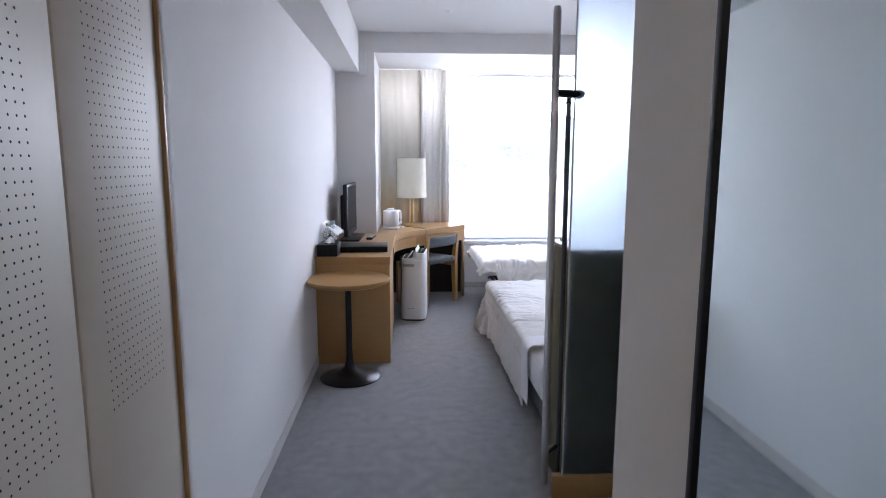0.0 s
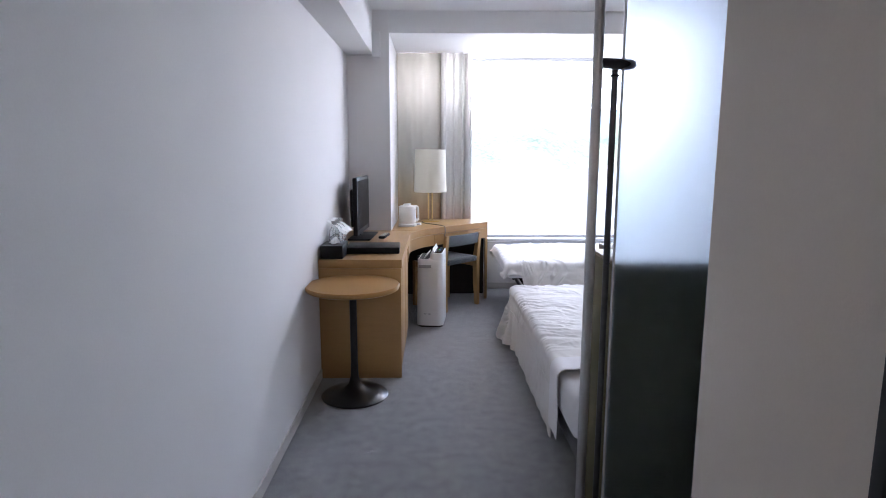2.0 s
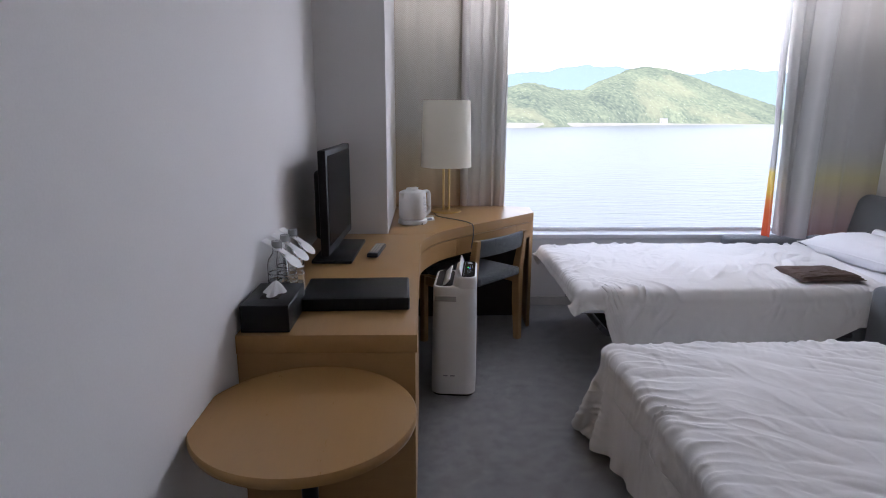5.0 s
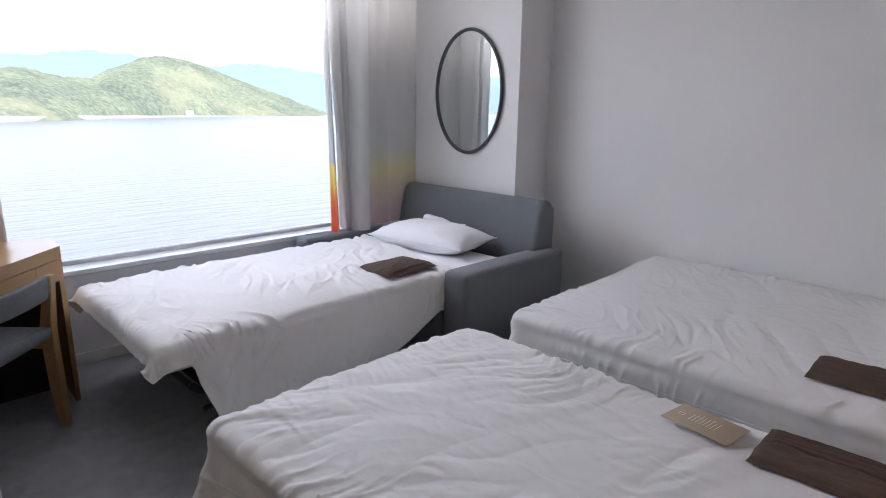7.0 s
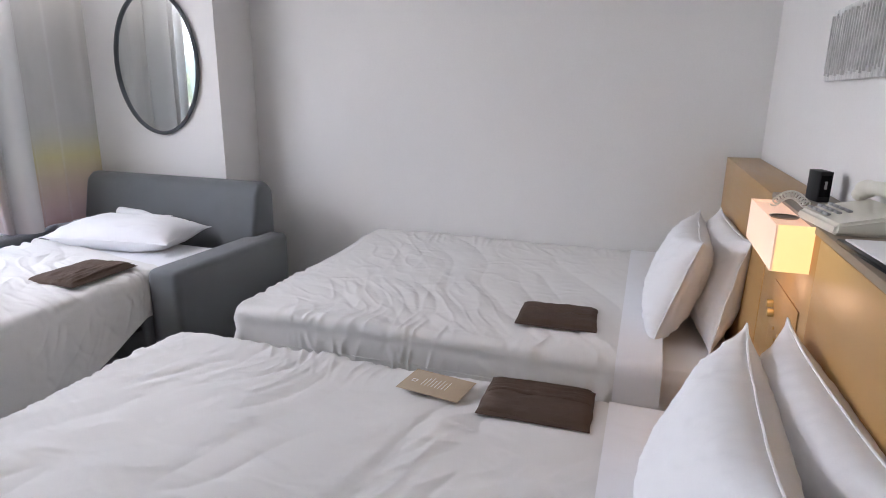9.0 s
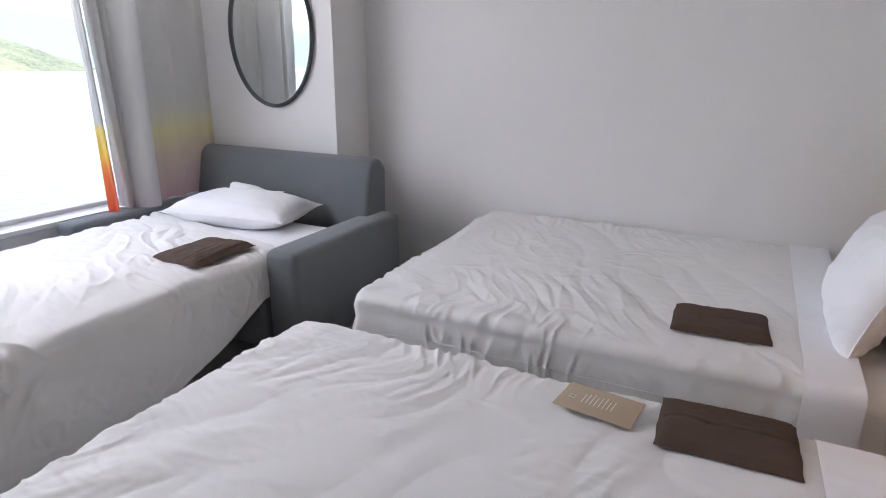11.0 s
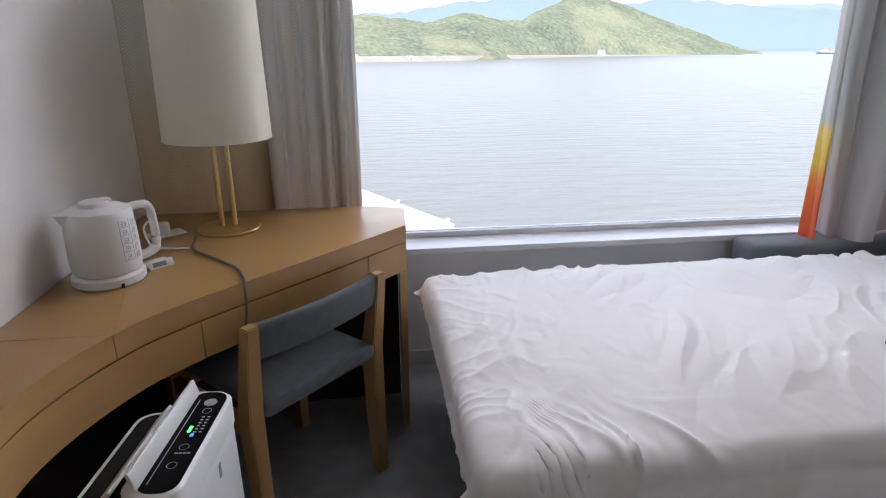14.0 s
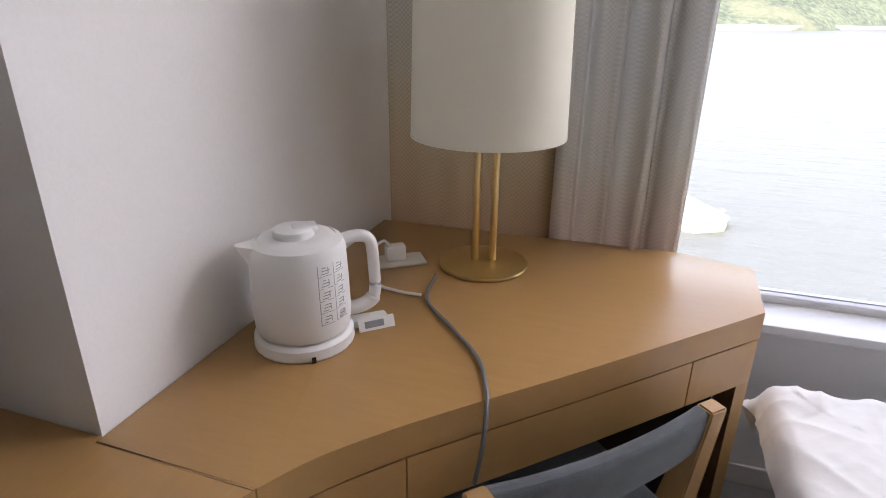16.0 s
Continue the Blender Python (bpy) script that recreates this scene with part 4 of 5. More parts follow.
# ---- soft goods ----
def cloth(mat_uv, shape_at, solid, steps=90, passes=6, stiff=0.16, mu=0.7, fall=0.0010):
    """Relaxes a woven sheet onto a rounded solid: stretch, shear and bend springs, weight and friction.
    mat_uv is the flat pattern, shape_at its first rough fall, solid the box (x0, x1, y0, y1, top, radius, dome, tilt) under it."""
    nu, nv = mat_uv.shape[:2]
    x0, x1, y0, y1, top, rad, dome, tilt = solid
    p = np.array([[shape_at(*mat_uv[i, j]) for j in range(nv)] for i in range(nu)])
    p[..., 2] += 0.004
    old = p.copy()
    links = []
    for (di, dj), k in (((1, 0), 1.0), ((0, 1), 1.0), ((1, 1), 0.35), ((1, -1), 0.35), ((2, 0), stiff), ((0, 2), stiff), ((4, 0), stiff * 0.5), ((0, 4), stiff * 0.5)):
        ax = 0 if di else 1
        span = di or dj
        for par in range(2):
            idx = np.array([m for m in range((nu if ax == 0 else nv) - span) if (m // span) % 2 == par])
            if not len(idx):
                continue
            if ax == 0:
                cols = slice(0, nv) if dj == 0 else (slice(0, nv - 1) if dj > 0 else slice(1, nv))
                cols2 = slice(0, nv) if dj == 0 else (slice(1, nv) if dj > 0 else slice(0, nv - 1))
                ia, ib = np.ix_(idx, np.arange(nv)[cols]), np.ix_(idx + di, np.arange(nv)[cols2])
            else:
                ia, ib = np.ix_(np.arange(nu), idx), np.ix_(np.arange(nu), idx + dj)
            d = mat_uv[ib] - mat_uv[ia]
            rest = np.hypot(d[..., 0], d[..., 1])
            links.append((ia, ib, rest, k * 0.5))
    cx, cy = 0.5 * (x0 + x1), 0.5 * (y0 + y1)
    hx, hy = 0.5 * (x1 - x0) - rad, 0.5 * (y1 - y0) - rad
    for st in range(steps):
        vel = np.clip((p - old) * 0.90, -0.004, 0.004)
        old = p.copy()
        p = p + vel
        p[..., 2] -= fall
        for _ in range(passes):
            for ia, ib, rest, k in links:
                pa, pb = p[ia], p[ib]
                d = pb - pa
                ln = np.sqrt((d * d).sum(-1)) + 1e-9
                f = (k * (ln - rest) / ln)[..., None] * d
                p[ia] = pa + f
                p[ib] = pb - f
            rise = dome * np.clip(1 - ((p[..., 0] - cx) / (hx + rad)) ** 2, 0, 1) * np.clip(1 - ((p[..., 1] - cy) / (hy + rad)) ** 4, 0, 1)
            rise = rise + tilt * np.clip((p[..., 0] - x0) / (x1 - x0), 0, 1) ** 1.6 * np.clip((y1 - p[..., 1]) / 0.12, 0, 1)
            qx, qy, qz = p[..., 0] - cx, p[..., 1] - cy, p[..., 2] - rise - (top - rad)
            ex, ey, ez = np.abs(qx) - hx, np.abs(qy) - hy, qz
            inside = np.minimum(np.maximum(np.maximum(ex, ey), ez), 0)
            ox, oy, oz = np.maximum(ex, 0), np.maximum(ey, 0), np.maximum(ez, 0)
            ol = np.sqrt(ox * ox + oy * oy + oz * oz)
            dist = ol + inside - rad
            hit = dist < 0
            deep = hit & (ol < 1e-6)
            nx, ny, nz = ox * np.sign(qx), oy * np.sign(qy), oz.copy()
            best = np.maximum(np.maximum(ex, ey), ez)
            nx[deep] = np.where(ex[deep] >= best[deep], np.sign(qx[deep]), 0)
            ny[deep] = np.where((ey[deep] >= best[deep]) & (ex[deep] < best[deep]), np.sign(qy[deep]), 0)
            nz[deep] = np.where(ez[deep] >= best[deep], 1.0, 0)
            nl = np.sqrt(nx * nx + ny * ny + nz * nz) + 1e-9
            n3 = np.stack([nx / nl, ny / nl, nz / nl], -1)
            p = np.where(hit[..., None], p - dist[..., None] * n3, p)
            p[..., 2] = np.maximum(p[..., 2], 0.015)
        mv = p - old
        tang = mv - (mv * n3).sum(-1)[..., None] * n3
        p = np.where(hit[..., None], p - mu * tang, p)
    return p


def finer(p, k):
    """Cubic in-between rows and columns of a grid of points."""
    for ax in (0, 1):
        p = np.moveaxis(p, ax, 0)
        n = len(p)
        e = np.concatenate([2 * p[:1] - p[1:2], p, 2 * p[-1:] - p[-2:-1]])
        out = []
        for m in range(k):
            t = m / k
            a, b, c, d = e[0:n - 1], e[1:n], e[2:n + 1], e[3:n + 2]
            out.append(0.5 * (2 * b + (c - a) * t + (2 * a - 5 * b + 4 * c - d) * t * t + (3 * b - a - 3 * c + d) * t ** 3))
        body = np.stack(out, 1).reshape(((n - 1) * k,) + p.shape[1:])
        p = np.moveaxis(np.concatenate([body, p[-1:]]), 0, ax)
    return p


def creases(p, uv, box, seed, ang, rise, edge, reach=0.13, freq=6.0, ripple=24.0, ends=1.0):
    """Lifts a relaxed cloth into long soft folds with pinched valleys and into puckers square to its rims."""
    x0, x1, y0, y1 = box
    du, dv = np.gradient(p, axis=0), np.gradient(p, axis=1)
    up = np.cross(du, dv)
    up /= np.linalg.norm(up, axis=-1)[..., None] + 1e-9
    c, s_ = math.cos(ang), math.sin(ang)
    h = np.zeros(p.shape[:2])
    n = noise.noise
    for i in range(p.shape[0]):
        for j in range(p.shape[1]):
            u, v = uv[i, j]
            w1, w2 = n(Vector((u * 1.6, v * 1.6, seed))), n(Vector((u * 3.4, v * 3.4, seed + 5)))
            q, r = u * c + v * s_ + 0.05 * w2, -u * s_ + v * c + 0.05 * w2 + 0.10 * w1
            m = min(1.0, max(0.0, 0.50 + 1.5 * n(Vector((u * 1.5 + 7, v * 1.5, seed + 3)))))
            m2 = min(1.0, max(0.0, 0.45 + 1.6 * n(Vector((u * 2.6 + 3, v * 2.6, seed + 13)))))
            f1 = abs(n(Vector((q * freq * 0.28, r * freq, seed + 1)))) ** 0.75
            f2 = abs(n(Vector((q * freq * 0.75, r * freq * 2.3, seed + 2)))) ** 0.8
            f3 = max(0.0, 1 - 3.0 * abs(n(Vector((q * freq * 1.0, r * freq * 2.9, seed + 4))))) ** 2
            f4 = max(0.0, 1 - 3.2 * abs(n(Vector((u * 13 + w2, v * 13, seed + 6))))) ** 2
            k = rise * (0.95 * f1 * (0.25 + 0.75 * m) + 0.50 * f2 * (0.15 + m2) + 0.20 * f3 * m2 + 0.05 * f4 * m)
            dx, dy = min(abs(u - x0), abs(u - x1)), min(abs(v - y1), abs(v - y0))
            along, d = (v, dx) if dx < dy else (u, dy)
            out = u < x0 or u > x1 or v > y1 or v < y0
            rp = max(0.0, 1 - 2.4 * abs(n(Vector((along * ripple + 2.5 * w2 + 3.0 * d, d * 5.0, seed + 8))))) ** 1.5
            am = (ends if dx < dy else 1.0) * max(0.0, 0.55 + 1.3 * n(Vector((along * 2.2, 4.0 if dx < dy else 8.0, seed + 9))))
            rim = math.exp(-(d / 0.028) ** 2)
            k = k * (1 - 0.75 * rim) * (0.55 if out else 1.0)
            k += edge * rp * am * math.exp(-(d / reach) ** 2) * (1 - 0.85 * rim)
            if out:
                k += 0.006 * math.sin(along * 21 + 4 * w1) * min(1.0, d / 0.2) * (0.5 + w2)
            h[i, j] = k
    return p + h[..., None] * up


def woven(p, thick=0.004):
    """Mesh of a relaxed grid with a back side and closed hems."""
    nu, nv = p.shape[:2]
    bm = bmesh.new()
    du, dv = np.gradient(p, axis=0), np.gradient(p, axis=1)
    nrm = np.cross(du, dv)
    nrm /= np.linalg.norm(nrm, axis=-1)[..., None] + 1e-9
    f = [[bm.verts.new(q) for q in row] for row in p]
    g = [[bm.verts.new(q) for q in row] for row in p - thick * nrm]
    for i in range(nu - 1):
        for j in range(nv - 1):
            bm.faces.new((f[i][j], f[i + 1][j], f[i + 1][j + 1], f[i][j + 1]))
            bm.faces.new((g[i][j], g[i][j + 1], g[i + 1][j + 1], g[i + 1][j]))
    rim = [(i, 0) for i in range(nu)] + [(nu - 1, j) for j in range(1, nv)] + [(i, nv - 1) for i in range(nu - 2, -1, -1)] + [(0, j) for j in range(nv - 2, 0, -1)]
    for (a, b), (c, d) in zip(rim, rim[1:] + rim[:1]):
        bm.faces.new((f[a][b], g[a][b], g[c][d], f[c][d]))
    return bm


def pattern(us, vs, box=None):
    """Flat pattern of a sheet; with a box given, its corners past the box are rounded off."""
    uv_ = np.stack(np.meshgrid(us, vs, indexing="ij"), -1)
    if box:
        ex = np.minimum(uv_[..., 0] - box[0], 0) + np.maximum(uv_[..., 0] - box[1], 0)
        ey = np.maximum(uv_[..., 1] - box[2], 0)
        k = 1 - 1.12 * (1 - np.maximum(np.abs(ex), np.abs(ey)) / (np.hypot(ex, ey) + 1e-9))
        k = np.where((np.abs(ex) > 1e-6) & (ey > 1e-6), k, 1.0)
        uv_[..., 0] += ex * (k - 1)
        uv_[..., 1] += ey * (k - 1)
    return uv_


def over_box(x0, x1, y0, y1, top, r, flare=0.12):
    """First fall of a flat pattern over a box: level on top, turned down past its rims."""
    def f(u, v):
        cx, cy = min(max(u, x0 + r), x1 - r), min(max(v, y0 + r), y1 - r)
        ex, ey = u - cx, v - cy
        e = math.hypot(ex, ey)
        if e < 1e-6:
            return (u, v, top)
        arc = r * math.pi / 2
        hor, dn = (r * math.sin(e / r), r * (1 - math.cos(e / r))) if e < arc else (r + (e - arc) * flare, r + (e - arc) * 0.99)
        return (cx + ex / e * hor, cy + ey / e * hor, top - dn)
    return f


def pillow_mesh(w, l, t, seed, n=56, crease=0.0055):
    def side(sgn):
        def f(u, v):
            a, b = 2 * u - 1, 2 * v - 1
            pin = 1 - 0.10 * (1 - abs(a) ** 3) * abs(b) ** 4
            pin2 = 1 - 0.10 * (1 - abs(b) ** 3) * abs(a) ** 4
            h = ((1 - abs(a) ** 2.8) * (1 - abs(b) ** 2.8)) ** 0.62
            h *= 1 + 0.09 * noise.noise(Vector((a * 1.6, b * 1.6, seed)))
            n1 = noise.noise(Vector((a * 3.0 + b, b * 2.0, seed + 5)))
            n2 = noise.noise(Vector((a * 7.0, b * 5.0 + a * 2, seed + 8)))
            cr = crease * (max(0, 1 - abs(n1) * 3) ** 2 + 0.5 * max(0, 1 - abs(n2) * 3) ** 2) * min(1, h * 2) * (0.4 + abs(a * b) ** 0.5)
            return (a * w / 2 * pin2, b * l / 2 * pin, sgn * (t / 2 * h + cr))
        return f
    bm = sheet(side(1), n, n)
    bm2 = sheet(side(-1), n, n)
    me = bpy.data.meshes.new("tmp")
    bm2.to_mesh(me)
    bm2.free()
    bm.from_mesh(me)
    bpy.data.meshes.remove(me)
    bmesh.ops.remove_doubles(bm, verts=bm.verts, dist=0.0008)
    return bm


def pillow(name, x, y, z, rx, ry, rz, w, l, t, seed, label, group=""):
    p = part("pillow", pillow_mesh(w, l, t, seed), LINEN, angle=60)
    edge = []
    for a, b in [(t_, -1) for t_ in np.linspace(-1, 1, 25)] + [(1, t_) for t_ in np.linspace(-1, 1, 25)] + [(t_, 1) for t_ in np.linspace(1, -1, 25)] + [(-1, t_) for t_ in np.linspace(1, -1, 25)]:
        edge.append((a * w / 2 * (1 - 0.10 * (1 - abs(b) ** 3) * abs(a) ** 4) * 1.004, b * l / 2 * (1 - 0.10 * (1 - abs(a) ** 3) * abs(b) ** 4) * 1.004, 0.004 * noise.noise(Vector((a * 3, b * 3, seed)))))
    edge = [q for i, q in enumerate(edge) if i == 0 or (Vector(q) - Vector(edge[i - 1])).length > 0.001]
    part("seam", tube(edge, 0.0026, 6), LINEN, p, "stitched edge of the pillowcase")
    p.matrix_world = pose(x, y, z, rx, ry, rz)
    return tagged(p, label, "pillow", group)


def bed(x0, x1, top, dome, tilt, seed, sides, label, turn, rise, edge, freq):
    """Single bed with its head at the headboard; sides are the drops of its duvet over the two long edges."""
    y0, y1 = 2.11, 4.022
    w, l = x1 - x0, y1 - y0
    b = thing("bed", x0, y0, 0, label=label, category="bed", group="twin beds along the headboard")
    part("base", bx(0.06, w - 0.06, 0.02, l - 0.10, 0.06, 0.22, 0.01), GREYFAB, b)
    for fx in (0.12, w - 0.12):
        for fy in (0.12, l - 0.2):
            part("leg", lathe([(0, 0), (0.025, 0), (0.03, 0.06), (0, 0.06)], 16, cx=fx, cy=fy), BLACKPL, b)
    part("mattress", bx(0.01, w - 0.01, 0.0, l - 0.012, 0.21, top - 0.012, 0.04, 4), LINEN, b)
    solid = (x0, x1, y0 - 0.2, y1, top, 0.034, dome, tilt)
    us = np.arange(x0 - sides[0], x1 + sides[1] + 0.001, 0.0165)
    vs = np.arange(2.475, y1 + 0.295, 0.0165)
    uv = pattern(us, vs, (x0, x1, y1))
    p = cloth(uv, over_box(x0, x1, y0 - 1, y1, top, 0.04), solid)
    fine_ = creases(finer(p, 3), finer(uv, 3), (x0, x1, y0 - 1, y1), seed, turn, rise, edge, freq=freq)
    here = np.array([x0, y0, 0])
    q = part("duvet", woven(fine_ - here), DUVET, b, "creased cream-white cotton duvet cover", angle=75)
    du, dv = np.gradient(fine_, axis=0), np.gradient(fine_, axis=1)
    up = np.cross(du, dv)
    up /= np.linalg.norm(up, axis=-1)[..., None]
    raised = fine_ + 0.0008 * up - here
    ku = [int(round((sd + e) / 0.0165 * 3)) for sd, e in ((sides[0], -0.075), (sides[0], w + 0.075))]
    kv = int(round((y1 + 0.075 - 2.475) / 0.0165 * 3))
    rows = [raised[ku[0], 9:kv], raised[ku[0]:min(ku[1], len(raised) - 1), kv]]
    if sides[1] > 0.1:
        rows.append(raised[ku[1], 9:kv])
    for r_ in rows:
        part("seam", tube([tuple(t) for t in r_[::2]], 0.0016, 6), DUVET, q, "stitched seam along the duvet edge")
    su = np.arange(x0 - min(sides[0], 0.27), x1 + min(sides[1], 0.27) + 0.001, 0.0165)
    sv = np.arange(2.345, 2.50, 0.0165)
    ps = cloth(pattern(su, sv), over_box(x0, x1, y0 - 1, y1, top + 0.012, 0.04, 0.16), (x0 - 0.010, x1 + 0.010, y0 - 0.2, y1, top + 0.012, 0.042, dome, tilt), steps=60)
    ps = creases(finer(ps, 2), finer(pattern(su, sv), 2), (x0, x1, 0, 9), seed + 2, 1.4, 0.006, 0.004)
    part("turned_sheet", woven(ps - here), LINEN, b, "white turned-down sheet at the head", angle=75)
    return b


bed(1.208, 2.345, 0.412, 0.012, 0.0, 3.0, (0.30, 0.29), "single bed with creased white duvet, brown nightwear on it", -0.48, 0.021, 0.012, 7.0)
bed(2.625, 3.800, 0.408, 0.018, 0.095, 9.0, (0.31, 0.01), "single bed by the wall with creased white duvet", 0.60, 0.016, 0.017, 5.6)
for (px, s0) in ((3.10, 1), (1.72, 2)):
    gname = "pillows leaning on the headboard"
    hp = 0.42
    pillow("pillow", px + 0.05, 2.165, 0.425 + hp * 0.43, 101, 0, 3, 0.64, hp, 0.16, s0, "plump white cotton pillow leaning on headboard", gname)
    pillow("pillow", px + 0.02, 2.305, 0.425 + hp * 0.42, 108, 0, -3, 0.64, hp, 0.19, s0 + 4, "plump white cotton pillow leaning on another pillow", gname)


def pouch(x, y, z, rz, w, l, seed, rx=0):
    p = thing("folded_nightwear", x, y, z, rz, label="dark brown folded cotton nightwear lying on the bed", category="nightwear", group="folded nightwear on the beds")
    p.matrix_world = pose(x, y, z, rx, 0, rz)

    def layer(z0, t, w_, l_, sd):
        def f(u, v):
            a, b = 2 * u - 1, 2 * v - 1
            h = (1 - abs(a) ** 8) * (1 - abs(b) ** 8)
            return (a * w_ / 2 * (1 + 0.025 * noise.noise(Vector((b * 2, sd, 0)))), b * l_ / 2 * (1 + 0.03 * noise.noise(Vector((a * 2, 5, sd)))), z0 + t * h ** 0.5 + (0.005 * noise.noise(Vector((a * 2.2, b * 3.2, sd))) + 0.0025 * (1 - abs(noise.noise(Vector((a * 3 + b, b * 8, sd + 1)))) * 3)) * h)
        bm = sheet(f, 26, 26)
        return bm
    part("lower_fold", layer(0.0, 0.011, w, l, seed), BROWNFAB, p, angle=70)
    part("upper_fold", layer(0.006, 0.012, w * 0.96, l * 0.92, seed + 3), BROWNFAB, p, angle=70)
    part("flap", turned(layer(0.012, 0.010, w * 0.94, l * 0.40, seed + 6), Matrix.Translation((0, -l * 0.22, 0)) @ pose(0, 0, 0, 0, 0, 2)), BROWNFAB, p, angle=70)


pouch(2.235, 2.683, 0.432, 91, 0.305, 0.222, 1)
pouch(2.900, 2.725, 0.440, 92, 0.30, 0.21, 2, -3)
pouch(2.500, 4.672, 0.513, 2, 0.33, 0.262, 5)
card = thing("hotel_card", 2.225, 2.980, 0.437, 82, label="kraft paper card lying on the duvet", category="card")
part("card", bx(-0.10, 0.10, -0.066, 0.066, 0, 0.0012, 0.0004), KRAFT, card)
bm = bmesh.new()
for (a, b, c, d) in ((0.062, 0.078, -0.004, -0.002), (0.062, 0.078, 0.010, 0.012), (0.062, 0.064, -0.004, 0.012), (0.076, 0.078, -0.004, 0.012)):
    bx(a, b, c + 0.0, d, 0.0013, 0.0018, bm=bm)
for i in range(8):
    bx(0.040 - i * 0.011, 0.0418 - i * 0.011, -0.022 - (i % 3) * 0.006, 0.020, 0.0013, 0.0016, bm=bm)
part("print", bm, PAPER, card, "pale printed lines and a square mark", kind="stuff")

# ---- sofa bed under the window ----
sofa = thing("sofa_bed", 2.55, 5.05, 0, label="slate grey sofa bed pulled out under the window", category="sofa bed")
part("arm", bx(0.08, 0.93, -0.745, -0.575, 0.04, 0.515, 0.035, 4), GREYFAB, sofa)
part("arm", bx(-0.04, 0.93, 0.505, 0.655, 0.04, 0.505, 0.03, 4), GREYFAB, sofa)
part("seat_base", bx(0.06, 0.90, -0.57, 0.52, 0.06, 0.30, 0.02, 3), GREYFAB, sofa)
bm = bmesh.new()
prof = [(0.70, 0.30), (0.945, 0.30), (0.95, 0.74), (0.90, 0.795), (0.84, 0.795), (0.80, 0.755)]
for yy in (-0.65, 0.56):
    [bm.verts.new((x, yy, z)) for x, z in prof]
bm.verts.ensure_lookup_table()
n_ = len(prof)
bm.faces.new([bm.verts[i] for i in range(n_)])
bm.faces.new([bm.verts[n_ + i] for i in range(n_)][::-1])
for i in range(n_):
    j = (i + 1) % n_
    bm.faces.new((bm.verts[i], bm.verts[j], bm.verts[n_ + j], bm.verts[n_ + i]))
bmesh.ops.recalc_face_normals(bm, faces=bm.faces)
bmesh.ops.bevel(bm, geom=list(bm.edges), offset=0.028, segments=4, affect="EDGES", profile=0.5)
part("backrest", bm, GREYFAB, sofa)
part("mattress", bx(-1.295, 0.66, -0.540, 0.44, 0.355, 0.458, 0.035, 3), LINEN, sofa)
for yy in (-0.53, 0.47):
    part("frame_tube", tube(spline([(0.10, yy, 0.24), (-0.9, yy, 0.27), (-1.05, yy, 0.25), (-1.14, yy, 0.255), (-1.19, yy, 0.29)], 6), 0.014, 10), DARKST, sofa)
    part("folding_leg", tube([(-0.62, yy, 0.26), (-0.72, yy, 0.03), (-0.72, yy, 0.0)], 0.012, 10), DARKST, sofa)
    part("folding_leg", tube([(-1.02, yy * 0.9, 0.27), (-1.08, yy * 0.9, 0.16), (-1.13, yy * 0.9, 0.15)], 0.011, 10), DARKST, sofa)
part("frame_tube", tube([(-1.19, -0.53, 0.29), (-1.19, 0.47, 0.29)], 0.014, 10), DARKST, sofa)
part("cross_bar", tube([(-0.72, -0.53, 0.012), (-0.72, 0.47, 0.012)], 0.012, 10), DARKST, sofa)
part("deck", bx(-1.15, 0.10, -0.52, 0.46, 0.27, 0.31, 0.005), DARKIN, sofa, "dark mesh deck under the mattress")
SX0, SX1, SY0, SY1, STOP = 1.225, 3.20, 4.468, 5.500, 0.480
su = np.arange(SX0 - 0.03, 2.86, 0.0165)


def near_drop(u):
    """Drop of the sofa-bed duvet over its open side: short at the foot, long beside it, gathered up at the arm."""
    if u < 1.36:
        return 0.03
    full = 0.33 - 0.02 * math.sin((u - 1.35) * 3)
    if u < 1.46:
        t = (u - 1.36) / 0.10
        return 0.03 + (full - 0.03) * t * t * (3 - 2 * t)
    return full - 0.21 * min(1.0, max(0.0, (u - 2.05) / 0.62)) ** 1.4


nv_ = 96
uv = np.zeros((len(su), nv_, 2))
for i, u in enumerate(su):
    lo, hi = SY0 - near_drop(u), SY1 + 0.07
    uv[i, :, 0] = u - 0.10 * np.clip((5.1 - np.linspace(lo, hi, nv_)) / 0.5, -0.5, 1) * max(0.0, (u - 2.3) / 0.56)
    uv[i, :, 1] = np.linspace(lo, hi, nv_)
foot = SX0 - uv[..., 0]
past = np.maximum(SY0 - uv[..., 1], 0) + np.maximum(uv[..., 1] - SY1, 0)
uv[..., 0] += np.clip(foot, 0, 1) * np.clip(past / 0.08, 0, 1) * 0.8
p = cloth(uv, over_box(SX0, SX1, SY0, SY1, STOP, 0.05, 0.10), (SX0, SX1, SY0, SY1, STOP, 0.045, 0.03, 0.0))
p = creases(finer(p, 3), finer(uv, 3), (SX0, SX1, SY0, SY1), 5.0, 0.95, 0.024, 0.019, reach=0.13, freq=4.6, ripple=13.0, ends=0.35)
q = part("duvet", woven(p - np.array([2.55, 5.05, 0])), DUVET, sofa, "creased white duvet hanging over the side", angle=75)
flat = pattern(np.arange(2.62, 3.14, 0.012), np.arange(4.485, 5.46, 0.012))
bs = np.concatenate([flat, np.full(flat.shape[:2] + (1,), 0.478)], -1)
